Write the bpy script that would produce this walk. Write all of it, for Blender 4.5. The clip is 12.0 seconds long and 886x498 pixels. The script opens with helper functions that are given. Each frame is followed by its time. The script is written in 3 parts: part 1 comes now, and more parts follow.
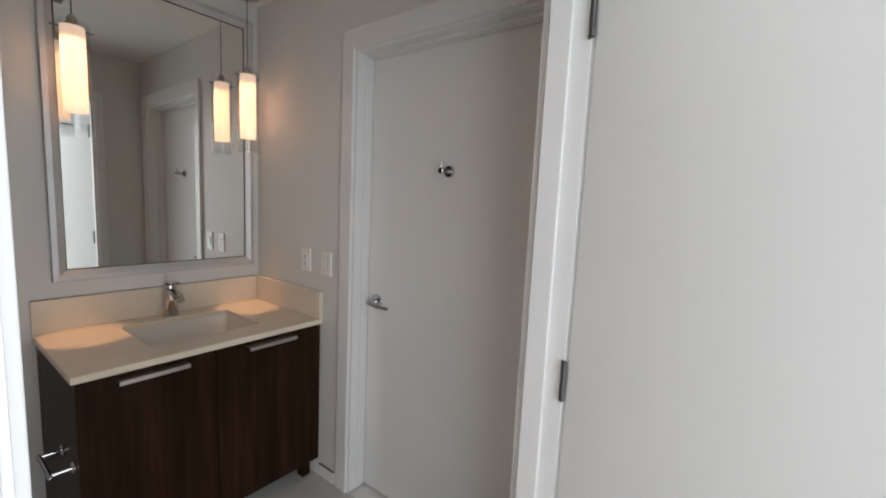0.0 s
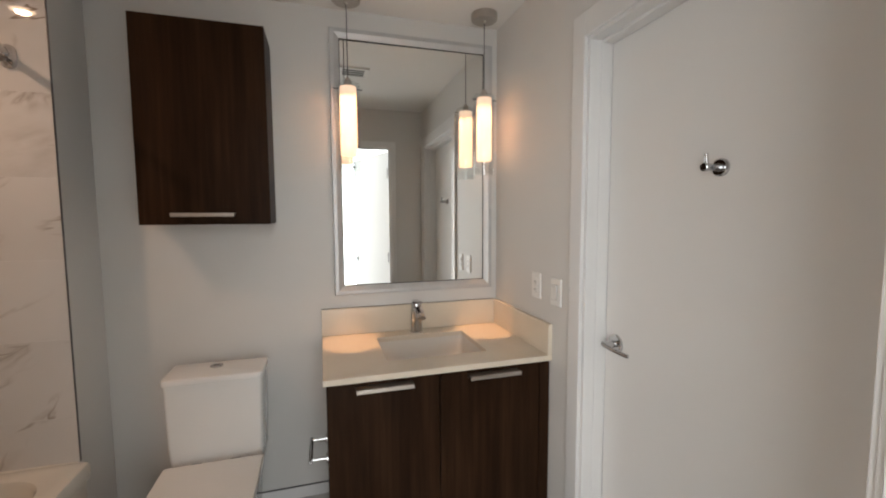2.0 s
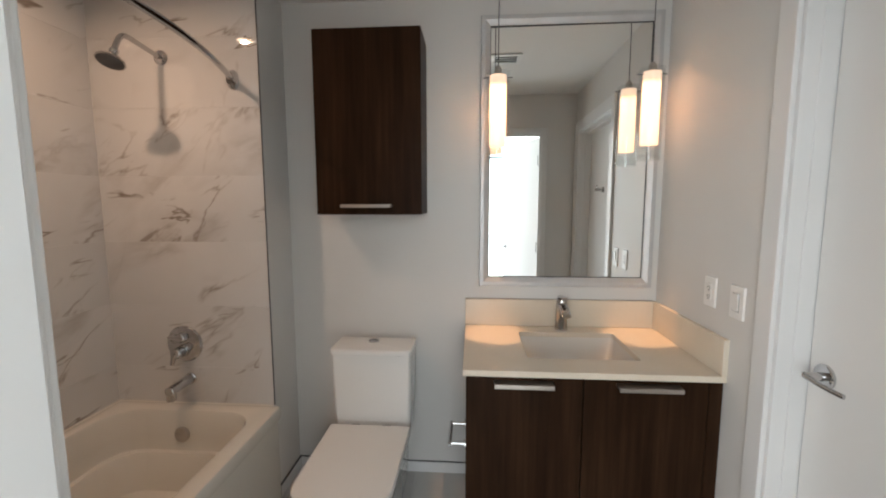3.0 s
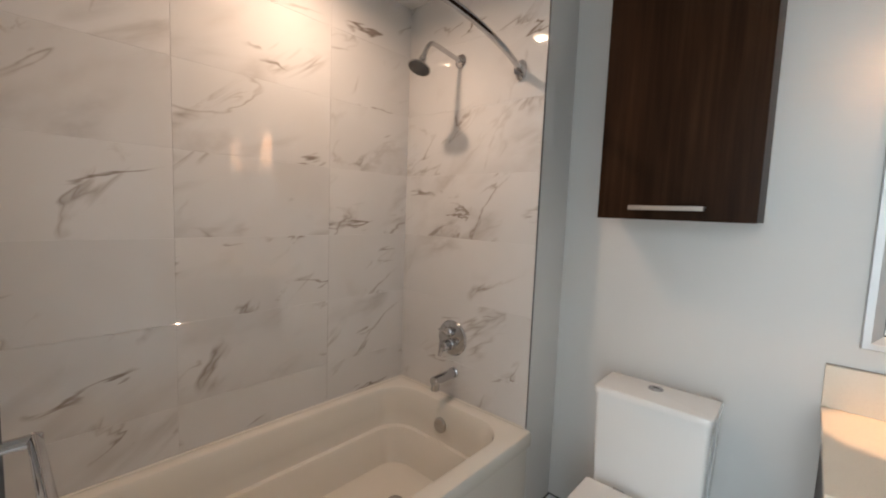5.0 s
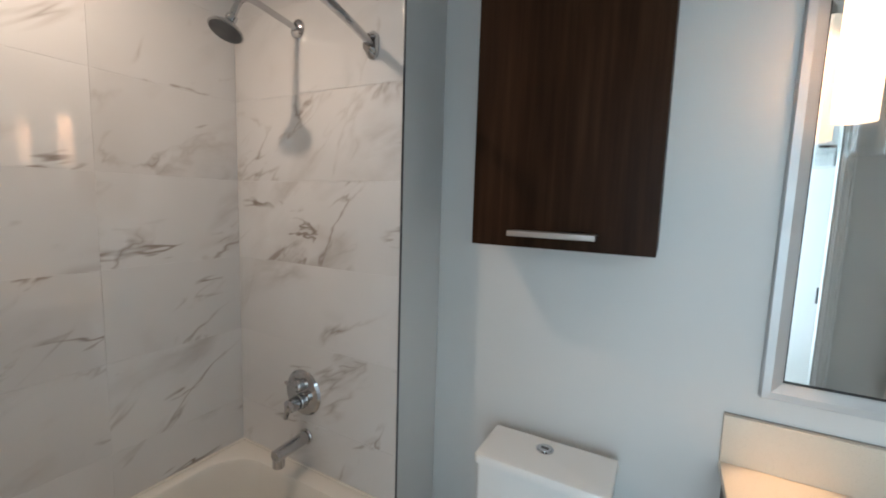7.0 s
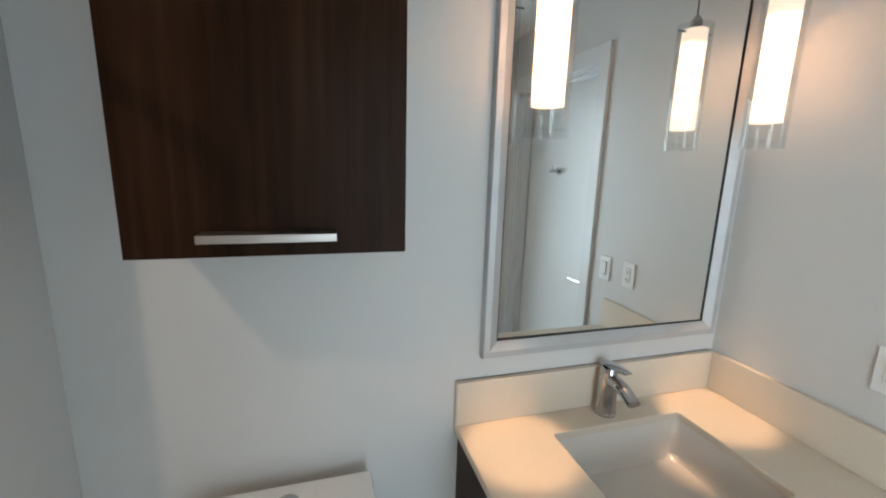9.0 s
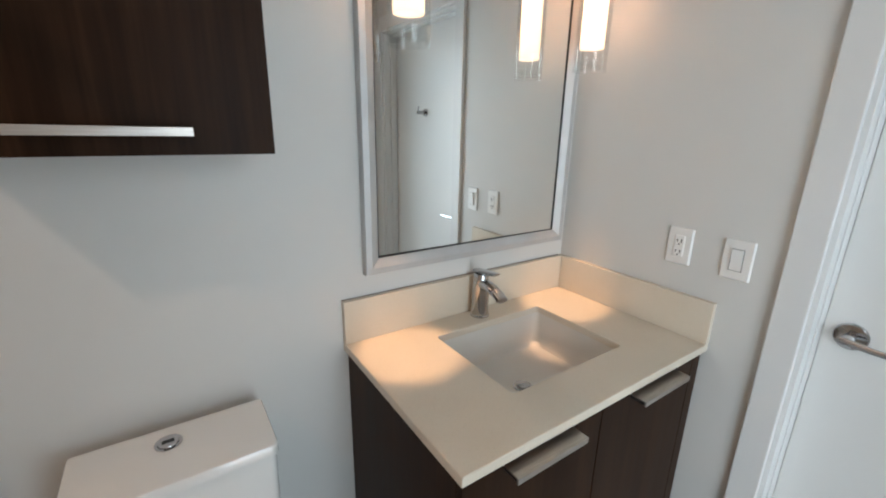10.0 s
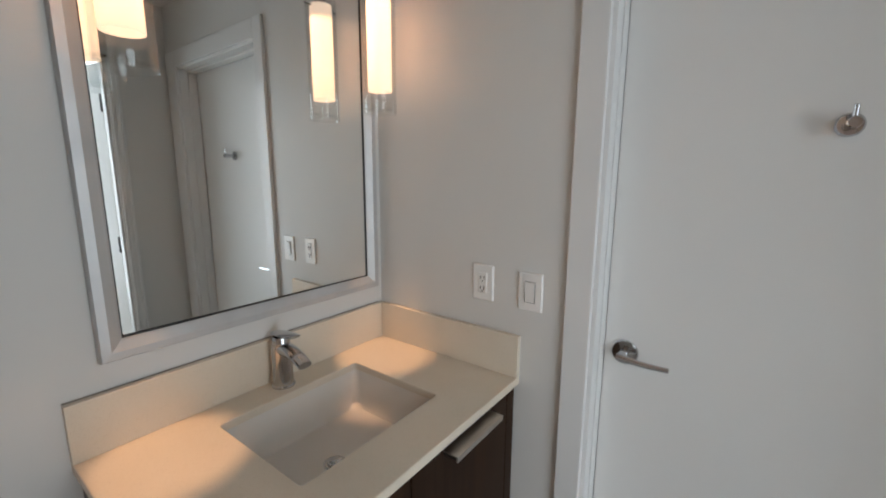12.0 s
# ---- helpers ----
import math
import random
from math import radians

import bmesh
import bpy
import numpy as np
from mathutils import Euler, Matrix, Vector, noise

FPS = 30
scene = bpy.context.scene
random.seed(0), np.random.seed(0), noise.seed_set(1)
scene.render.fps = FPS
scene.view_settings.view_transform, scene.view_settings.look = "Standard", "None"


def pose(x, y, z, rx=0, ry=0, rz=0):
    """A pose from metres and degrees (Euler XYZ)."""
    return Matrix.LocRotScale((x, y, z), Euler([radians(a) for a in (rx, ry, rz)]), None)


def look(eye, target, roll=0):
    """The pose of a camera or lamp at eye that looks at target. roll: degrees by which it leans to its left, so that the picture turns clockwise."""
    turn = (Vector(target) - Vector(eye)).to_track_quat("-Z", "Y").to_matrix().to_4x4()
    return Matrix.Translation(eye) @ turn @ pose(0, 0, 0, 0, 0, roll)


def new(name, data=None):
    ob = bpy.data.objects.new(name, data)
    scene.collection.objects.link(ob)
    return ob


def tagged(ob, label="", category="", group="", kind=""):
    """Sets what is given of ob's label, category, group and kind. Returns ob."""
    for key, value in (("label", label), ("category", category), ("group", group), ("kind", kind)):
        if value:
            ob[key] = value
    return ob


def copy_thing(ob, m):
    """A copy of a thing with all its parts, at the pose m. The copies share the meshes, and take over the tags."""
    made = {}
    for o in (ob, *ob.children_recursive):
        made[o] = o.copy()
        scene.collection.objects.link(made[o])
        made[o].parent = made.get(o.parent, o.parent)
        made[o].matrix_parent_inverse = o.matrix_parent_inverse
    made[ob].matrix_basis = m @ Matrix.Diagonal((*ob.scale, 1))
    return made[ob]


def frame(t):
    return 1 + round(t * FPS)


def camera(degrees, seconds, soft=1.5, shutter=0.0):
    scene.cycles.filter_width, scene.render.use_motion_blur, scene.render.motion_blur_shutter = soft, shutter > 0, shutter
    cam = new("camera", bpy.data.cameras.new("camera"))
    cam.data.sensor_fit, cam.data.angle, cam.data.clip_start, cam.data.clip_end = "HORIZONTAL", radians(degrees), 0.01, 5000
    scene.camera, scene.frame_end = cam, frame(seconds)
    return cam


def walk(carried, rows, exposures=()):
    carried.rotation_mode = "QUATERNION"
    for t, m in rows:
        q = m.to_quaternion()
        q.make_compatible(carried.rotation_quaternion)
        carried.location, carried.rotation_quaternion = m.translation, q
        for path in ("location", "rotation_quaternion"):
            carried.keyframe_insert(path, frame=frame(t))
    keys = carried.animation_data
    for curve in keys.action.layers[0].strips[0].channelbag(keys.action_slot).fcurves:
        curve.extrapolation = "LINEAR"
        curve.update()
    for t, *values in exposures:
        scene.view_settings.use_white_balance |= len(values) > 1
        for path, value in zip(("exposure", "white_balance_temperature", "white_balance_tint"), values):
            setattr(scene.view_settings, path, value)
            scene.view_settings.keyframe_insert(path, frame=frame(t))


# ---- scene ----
cam = camera(94.1, 12.0, soft=2.0)
PATH = [
    (0, (-1.256, -2.275, 1.442), (0.335, -1.085, 1.214), 2.7),
    (0.5, (-1.184, -2.223, 1.429), (0.244, -0.834, 1.24), 1.4),
    (1, (-1.086, -2.19, 1.423), (0.102, -0.589, 1.263), 0.7),
    (1.5, (-0.987, -2.171, 1.432), (-0.102, -0.384, 1.278), 0.0),
    (2, (-0.949, -2.147, 1.434), (-0.382, -0.236, 1.277), -0.3),
    (2.5, (-0.946, -2.134, 1.423), (-0.709, -0.154, 1.262), -0.3),
    (3, (-0.923, -2.104, 1.457), (-1.064, -0.121, 1.237), -0.1),
    (3.5, (-0.938, -2.072, 1.44), (-1.427, -0.147, 1.204), 0.0),
    (5.3, (-1.029, -1.744, 1.407), (-2.449, -0.348, 1.221), 1.8),
    (5.5, (-1.025, -1.719, 1.41), (-2.478, -0.357, 1.219), 1.4),
    (6, (-1.033, -1.652, 1.427), (-2.394, -0.205, 1.195), 0.9),
    (6.5, (-1.073, -1.493, 1.472), (-2.273, 0.087, 1.223), 1.4),
    (7, (-1.132, -1.341, 1.521), (-2.082, 0.405, 1.3), 1.8),
    (7.2, (-1.133, -1.272, 1.537), (-1.982, 0.528, 1.339), 1.6),
    (8.8, (-1.3, -1.013, 1.604), (-0.882, 0.9, 1.204), 1.8),
    (9, (-1.313, -1.036, 1.58), (-0.755, 0.84, 1.181), 1.6),
    (9.5, (-1.349, -1.079, 1.512), (-0.449, 0.649, 1.058), 1.8),
    (10, (-1.342, -1.095, 1.456), (-0.261, 0.495, 0.903), 1.1),
    (10.5, (-1.32, -1.122, 1.432), (-0.087, 0.353, 0.879), 0.5),
    (11, (-1.268, -1.144, 1.426), (0.096, 0.24, 0.955), 0.2),
    (11.5, (-1.201, -1.14, 1.442), (0.27, 0.155, 1.043), 0.1),
    (12, (-1.119, -1.134, 1.453), (0.462, 0.041, 1.106), 0.3),
]
walk(cam, [(t, look(eye, target, roll)) for t, eye, target, roll in PATH], [(0.0, -1.1, 6900, 17), (0.5, -0.98, 7200, 17), (1.0, -0.82, 7200, 17), (1.5, -0.72, 7350, 17), (2.5, -0.52, 7350, 17), (3.0, -0.5, 6950, 14), (3.5, -0.62, 7050, 15), (5.5, 0.05, 6200, 8), (6.5, -0.18, 5950, 5), (7.0, -0.18, 5700, 3), (9.0, -0.33, 6000, 5), (10.5, -0.25, 6300, 10), (12.0, -0.79, 6500, 12)])

# ---- world, window light, lamps ----
world = bpy.data.worlds.new("sky")
scene.world = world
world.use_nodes = True
sky = world.node_tree.nodes.new("ShaderNodeTexSky")
sky.sky_type, sky.sun_disc = "NISHITA", False
sky.sun_elevation, sky.sun_rotation = radians(35), radians(200)
world.node_tree.links.new(sky.outputs[0], world.node_tree.nodes["Background"].inputs[0])
world.node_tree.nodes["Background"].inputs[1].default_value = 0.1


def lamp(name, kind, m, power, color, size=0.1, size_y=None):
    data = bpy.data.lights.new(name, kind)
    data.energy, data.color = power, color
    if kind == "AREA":
        data.shape = "RECTANGLE" if size_y else "DISK"
        data.size = size
        if size_y:
            data.size_y = size_y
    else:
        data.shadow_soft_size = size
    ob = new(name, data)
    ob.matrix_world = m
    return ob


DAY = (0.80, 0.925, 1.0)
WARM = (1.0, 0.57, 0.30)
lamp("window_daylight", "AREA", look((-0.9, -3.62, 1.32), (-0.9, -2, 1.32)), 205, DAY, 3.9, 2.3)
LEFT_PENDANT, RIGHT_PENDANT = (-0.81, -0.15), (-0.135, -0.15)
for px, py in (LEFT_PENDANT, RIGHT_PENDANT):
    lamp("pendant_bulb", "POINT", pose(px, py, 1.957), 64.0, WARM, 0.009)
DOWN = (-2.3, -0.95)
downlight = lamp("tub_downlight_bulb", "AREA", pose(DOWN[0], DOWN[1], 2.428), 8.8, (1.0, 0.70, 0.50), 0.055)
downlight.data.spread = radians(165)


# ---- materials ----
def material(name, rough=0.5, metal=0.0, coat=0.0):
    m = bpy.data.materials.new(name)
    m.use_nodes = True
    b = m.node_tree.nodes["Principled BSDF"]
    b.inputs["Roughness"].default_value = rough
    b.inputs["Metallic"].default_value = metal
    b.inputs["Coat Weight"].default_value = coat
    return m, m.node_tree.nodes, m.node_tree.links, b


def ramp(n, l, source, stops):
    r = n.new("ShaderNodeValToRGB")
    e = r.color_ramp.elements
    while len(e) < len(stops):
        e.new(0.5)
    for el, (p, c) in zip(e, stops):
        el.position = p
        el.color = (*c, 1) if len(c) == 3 else c
    l.new(source, r.inputs[0])
    return r.outputs[0]


def noise_node(n, l, coords, scale, detail=3.0, rough=0.5, distortion=0.0):
    t = n.new("ShaderNodeTexNoise")
    t.inputs["Scale"].default_value = scale
    t.inputs["Detail"].default_value = detail
    t.inputs["Roughness"].default_value = rough
    t.inputs["Distortion"].default_value = distortion
    l.new(coords, t.inputs["Vector"])
    return t.outputs[0]


def position(n, l, scale=(1, 1, 1)):
    g = n.new("ShaderNodeNewGeometry")
    v = n.new("ShaderNodeVectorMath")
    v.operation = "MULTIPLY"
    v.inputs[1].default_value = scale
    l.new(g.outputs["Position"], v.inputs[0])
    return v.outputs[0]


def bump(n, l, b, height, strength, distance=0.001):
    k = n.new("ShaderNodeBump")
    k.inputs["Strength"].default_value = strength
    k.inputs["Distance"].default_value = distance
    l.new(height, k.inputs["Height"])
    l.new(k.outputs[0], b.inputs["Normal"])


def mixed(n, l, a, c, fac, mode="MIX"):
    x = n.new("ShaderNodeMix")
    x.data_type, x.blend_type = "RGBA", mode
    for sock, val in ((x.inputs[6], a), (x.inputs[7], c), (x.inputs[0], fac)):
        if hasattr(val, "is_output"):
            l.new(val, sock)
        elif isinstance(val, (int, float)):
            sock.default_value = val
        else:
            sock.default_value = (*val, 1)
    return x.outputs[2]


def surface(name, dark, light, rough, metal=0.0, coat=0.0, scale=3.0, grain=180.0, relief=0.05, stretch=(1, 1, 1), rough_spread=0.06):
    """A painted, glazed or metal surface with broad mottling, fine grain and uneven gloss."""
    m, n, l, b = material(name, rough, metal, coat)
    p = position(n, l, stretch)
    broad = noise_node(n, l, p, scale, 4.0)
    l.new(ramp(n, l, broad, [(0.3, dark), (0.7, light)]), b.inputs["Base Color"])
    fine = noise_node(n, l, p, grain, 3.0)
    bump(n, l, b, fine, relief)
    r = n.new("ShaderNodeMapRange")
    r.inputs[3].default_value, r.inputs[4].default_value = max(0.0, rough - rough_spread), rough + rough_spread
    l.new(noise_node(n, l, p, scale * 4, 5.0), r.inputs[0])
    l.new(r.outputs[0], b.inputs["Roughness"])
    return m


PAINT = surface("wall_paint", (0.645, 0.635, 0.615), (0.685, 0.675, 0.655), 0.5, scale=1.4, grain=420, relief=0.12)
CEILING = surface("ceiling_paint", (0.76, 0.75, 0.73), (0.80, 0.79, 0.77), 0.7, scale=1.2, grain=500, relief=0.12)
TRIM = surface("trim_paint", (0.73, 0.73, 0.725), (0.76, 0.76, 0.755), 0.34, scale=2.5, grain=160, relief=0.05)
DOOR = surface("door_paint", (0.77, 0.77, 0.76), (0.80, 0.80, 0.79), 0.38, scale=1.5, grain=220, relief=0.06)
CHROME = surface("chrome", (0.50, 0.50, 0.51), (0.58, 0.58, 0.59), 0.06, metal=1.0, scale=30, relief=0.01, rough_spread=0.03)
NICKEL = surface("brushed_nickel", (0.46, 0.42, 0.385), (0.56, 0.52, 0.48), 0.36, metal=1.0, scale=6, grain=60, relief=0.06, stretch=(3, 40, 40))
STEEL = surface("dark_steel", (0.10, 0.10, 0.105), (0.15, 0.15, 0.15), 0.35, metal=0.9, scale=20)
FRAME = surface("silver_frame", (0.50, 0.50, 0.50), (0.58, 0.58, 0.58), 0.46, metal=0.45, scale=9, grain=90, relief=0.08, stretch=(1, 1, 1))
PORCELAIN = surface("white_porcelain", (0.80, 0.79, 0.77), (0.83, 0.82, 0.80), 0.10, coat=0.4, scale=2, grain=40, relief=0.008, rough_spread=0.03)
ACRYLIC = surface("tub_acrylic", (0.70, 0.67, 0.61), (0.74, 0.71, 0.65), 0.16, coat=0.3, scale=2, grain=30, relief=0.01, rough_spread=0.04)
PLASTIC = surface("white_plastic", (0.79, 0.78, 0.76), (0.81, 0.80, 0.78), 0.28, scale=3, relief=0.01, rough_spread=0.012)
BASIN = surface("basin_porcelain", (0.68, 0.64, 0.59), (0.72, 0.68, 0.63), 0.2, coat=0.3, scale=2, grain=40, relief=0.008, rough_spread=0.02)
BLACK = surface("black_gap", (0.012, 0.012, 0.012), (0.02, 0.02, 0.02), 0.6, scale=8)
GROUT = surface("grout", (0.70, 0.69, 0.68), (0.75, 0.74, 0.73), 0.8, scale=20, grain=300, relief=0.2)
FLOOR = surface("grey_floor_tile", (0.46, 0.45, 0.435), (0.55, 0.54, 0.52), 0.30, scale=2.5, grain=120, relief=0.06, rough_spread=0.02)
BEDROOM_FLOOR = surface("bedroom_planks", (0.30, 0.25, 0.20), (0.42, 0.36, 0.30), 0.4, scale=3, grain=80, relief=0.1, stretch=(1, 12, 1))
RUBBER = surface("sealant", (0.20, 0.18, 0.155), (0.27, 0.245, 0.215), 0.6, scale=10)


def wood():
    m, n, l, b = material("dark_wood_laminate", 0.38)
    b.inputs["Specular IOR Level"].default_value = 0.06
    p = position(n, l, (1, 1, 0.035))
    grain = noise_node(n, l, p, 55, 6.0, 0.62, 0.25)
    q = position(n, l, (1, 1, 0.10))
    bands = noise_node(n, l, q, 11, 3.0, 0.5, 0.6)
    c1 = ramp(n, l, grain, [(0.26, (0.0185, 0.0083, 0.0042)), (0.52, (0.0285, 0.0140, 0.0074)), (0.78, (0.040, 0.0215, 0.0122))])
    c2 = ramp(n, l, bands, [(0.33, (0.66, 0.62, 0.58)), (0.64, (1.14, 1.11, 1.08))])
    l.new(mixed(n, l, c1, c2, 1.0, "MULTIPLY"), b.inputs["Base Color"])
    bump(n, l, b, grain, 0.12)
    r = n.new("ShaderNodeMapRange")
    r.inputs[3].default_value, r.inputs[4].default_value = 0.30, 0.48
    l.new(grain, r.inputs[0])
    l.new(r.outputs[0], b.inputs["Roughness"])
    return m


WOOD = wood()


def quartz():
    m, n, l, b = material("cream_quartz", 0.2)
    p = position(n, l)
    broad = noise_node(n, l, p, 5, 4)
    speck = noise_node(n, l, p, 420, 2, 0.7)
    c = ramp(n, l, broad, [(0.3, (0.67, 0.585, 0.475)), (0.7, (0.71, 0.63, 0.52))])
    s = ramp(n, l, speck, [(0.30, (0.80, 0.77, 0.72)), (0.42, (1, 1, 1)), (0.66, (1, 1, 1)), (0.78, (1.1, 1.1, 1.1))])
    l.new(mixed(n, l, c, s, 0.7, "MULTIPLY"), b.inputs["Base Color"])
    r = n.new("ShaderNodeMapRange")
    r.inputs[3].default_value, r.inputs[4].default_value = 0.16, 0.28
    l.new(noise_node(n, l, p, 14, 4), r.inputs[0])
    l.new(r.outputs[0], b.inputs["Roughness"])
    return m


QUARTZ = quartz()


def marble():
    """White glazed tile with grey-brown veins that climb across each piece; every piece has its own cut of the stone."""
    m, n, l, b = material("marble_tile", 0.03)
    b.inputs["Specular IOR Level"].default_value = 1.0
    g = n.new("ShaderNodeNewGeometry")
    info = n.new("ShaderNodeObjectInfo")
    shift = n.new("ShaderNodeVectorMath")
    shift.operation = "MULTIPLY_ADD"
    l.new(info.outputs["Random"], shift.inputs[0])
    shift.inputs[1].default_value = (37.0, 53.0, 71.0)
    l.new(g.outputs["Position"], shift.inputs[2])

    def along(axis, k):
        d = n.new("ShaderNodeVectorMath")
        d.operation = "DOT_PRODUCT"
        l.new(shift.outputs[0], d.inputs[0])
        d.inputs[1].default_value = Vector(axis) * k
        return d.outputs["Value"]

    def math_node(op, x, y):
        k = n.new("ShaderNodeMath")
        k.operation = op
        for sock, val in zip(k.inputs, (x, y)):
            if hasattr(val, "is_output"):
                l.new(val, sock)
            else:
                sock.default_value = val
        return k.outputs[0]

    def slanted(lengthwise, crosswise, lift, depth):
        """Coordinates stretched along a slant that climbs across the wall."""
        c = n.new("ShaderNodeCombineXYZ")
        flat = (1 - lift * lift) ** 0.5
        l.new(along((flat, flat, lift), lengthwise), c.inputs[0])
        l.new(along((-lift, -lift, flat), crosswise), c.inputs[1])
        l.new(math_node("MULTIPLY", info.outputs["Random"], depth), c.inputs[2])
        return c.outputs[0]

    def veins(coords, scale, detail, rough, distortion, stops):
        """Thin wandering lines where a noise field crosses its middle value."""
        f = noise_node(n, l, coords, scale, detail, rough, distortion)
        ridge = math_node("MULTIPLY", math_node("ABSOLUTE", math_node("SUBTRACT", f, 0.5), 0.0), 2.0)
        return ramp(n, l, ridge, stops)

    def mask(coords, scale, low, high):
        return ramp(n, l, noise_node(n, l, coords, scale, 2.5), [(low, (0, 0, 0)), (high, (1, 1, 1))])

    def times(x, y):
        return mixed(n, l, x, y, 1.0, "MULTIPLY")

    steep, broad, level = slanted(1.0, 2.6, 0.62, 61.0), slanted(0.9, 2.2, 0.42, 23.0), slanted(0.9, 3.4, 0.16, 91.0)
    patch = slanted(1.2, 2.4, 0.62, 37.0)
    cloud = ramp(n, l, noise_node(n, l, shift.outputs[0], 1.6, 4.0), [(0.3, (0.61, 0.60, 0.59)), (0.65, (0.68, 0.67, 0.66))])
    wash = times(veins(broad, 1.5, 5.0, 0.55, 0.5, [(0.0, (0.75, 0.75, 0.75)), (0.16, (0, 0, 0))]), mask(patch, 1.6, 0.52, 0.72))
    thread = times(veins(steep, 1.25, 4.5, 0.56, 0.6, [(0.0, (1, 1, 1)), (0.012, (0.6, 0.6, 0.6)), (0.045, (0, 0, 0))]), mask(patch, 1.9, 0.53, 0.66))
    crack = times(veins(level, 1.3, 4.0, 0.55, 0.4, [(0.0, (1, 1, 1)), (0.010, (0.8, 0.8, 0.8)), (0.030, (0, 0, 0))]), mask(level, 2.1, 0.60, 0.66))
    feather = times(veins(steep, 3.6, 4.0, 0.60, 0.9, [(0.0, (0.8, 0.8, 0.8)), (0.07, (0, 0, 0))]), times(mask(patch, 1.9, 0.60, 0.70), mask(steep, 3.5, 0.50, 0.62)))
    c = mixed(n, l, cloud, (0.42, 0.39, 0.365), wash)
    c = mixed(n, l, c, (0.36, 0.315, 0.285), feather)
    c = mixed(n, l, c, (0.32, 0.275, 0.245), thread)
    c = mixed(n, l, c, (0.25, 0.205, 0.175), crack)
    l.new(c, b.inputs["Base Color"])
    bump(n, l, b, noise_node(n, l, position(n, l), 6, 2), 0.008)
    return m


MARBLE = marble()


def mirror_glass():
    m, n, l, b = material("mirror_glass", 0.0, 1.0)
    b.inputs["Base Color"].default_value = (0.86, 0.88, 0.87, 1)
    r = n.new("ShaderNodeMapRange")
    r.inputs[3].default_value, r.inputs[4].default_value = 0.0, 0.012
    l.new(noise_node(n, l, position(n, l), 3, 3), r.inputs[0])
    l.new(r.outputs[0], b.inputs["Roughness"])
    return m


MIRROR = mirror_glass()


def clear_glass():
    m, n, l, b = material("clear_glass")
    out = n["Material Output"]
    t, gl, fr, mx = (n.new("ShaderNode" + k) for k in ("BsdfTransparent", "BsdfGlossy", "LayerWeight", "MixShader"))
    t.inputs[0].default_value = (0.96, 0.97, 0.97, 1)
    gl.inputs["Roughness"].default_value = 0.02
    fr.inputs[0].default_value = 0.25
    gloss = ramp(n, l, fr.outputs["Facing"], [(0.0, (0.03, 0.03, 0.03)), (0.6, (0.08, 0.08, 0.08)), (1.0, (0.4, 0.4, 0.4))])
    l.new(gloss, mx.inputs[0])
    l.new(t.outputs[0], mx.inputs[1])
    l.new(gl.outputs[0], mx.inputs[2])
    l.new(mx.outputs[0], out.inputs[0])
    return m


GLASS = clear_glass()


def frosted(strength):
    """The opal inner tube of a lit pendant: it scatters the bulb's light and glows."""
    m, n, l, b = material("opal_glass")
    out = n["Material Output"]
    tr, df, em, m1, m2 = (n.new("ShaderNode" + k) for k in ("BsdfTranslucent", "BsdfDiffuse", "Emission", "MixShader", "AddShader"))
    tr.inputs[0].default_value = (0.80, 0.73, 0.68, 1)
    df.inputs[0].default_value = (0.50, 0.44, 0.38, 1)
    em.inputs[0].default_value = (1.0, 0.79, 0.62, 1)
    em.inputs[1].default_value = strength
    m1.inputs[0].default_value = 0.36
    l.new(tr.outputs[0], m1.inputs[1])
    l.new(df.outputs[0], m1.inputs[2])
    l.new(m1.outputs[0], m2.inputs[0])
    l.new(em.outputs[0], m2.inputs[1])
    l.new(m2.outputs[0], out.inputs[0])
    return m


OPAL = frosted(0.85)


def glowing(name, color, strength):
    m, n, l, b = material(name)
    b.inputs["Base Color"].default_value = (0.8, 0.8, 0.8, 1)
    b.inputs["Emission Color"].default_value = (*color, 1)
    b.inputs["Emission Strength"].default_value = strength
    return m


LENS = glowing("lamp_lens", (1.0, 0.72, 0.48), 14.0)

# ---- shapes ----
ORIGIN = {}


def thing(name, at, label, category, group="", kind=""):
    ob = new(name)
    ob.empty_display_size = 0.05
    ob.location = at
    ORIGIN[ob.name] = Vector(at)
    return tagged(ob, label, category, group, kind)


def part(name, bm, mat, parent=None, label="", smooth=False):
    """Links a bmesh in world metres as one mesh under a thing or a part."""
    o = ORIGIN.get(parent.name, Vector()) if parent else Vector()
    if parent:
        bmesh.ops.translate(bm, verts=bm.verts, vec=-o)
    bmesh.ops.recalc_face_normals(bm, faces=bm.faces)
    if smooth:
        for f in bm.faces:
            f.smooth = True
        for e in bm.edges:
            if len(e.link_faces) == 2 and e.calc_face_angle(0) > 0.6:
                e.smooth = False
    me = bpy.data.meshes.new(name)
    bm.to_mesh(me)
    bm.free()
    me.materials.append(mat)
    ob = new(name, me)
    if parent:
        ob.parent = parent
        ORIGIN[ob.name] = o
    if label:
        ob["label"] = label
    return ob


def structure(name, bm, mat, label, category):
    return tagged(part(name, bm, mat), label, category, kind="structure")


def box(a, b, bevel=0.0, segments=2, bm=None):
    own = bmesh.new()
    bmesh.ops.create_cube(own, size=1)
    for v in own.verts:
        v.co = Vector([(p + q) / 2 + c * (q - p) for p, q, c in zip(a, b, v.co)])
    if bevel:
        bmesh.ops.bevel(own, geom=list(own.edges), offset=bevel, segments=segments, profile=0.5, affect="EDGES", clamp_overlap=True)
    return joined(bm, own) if bm else own


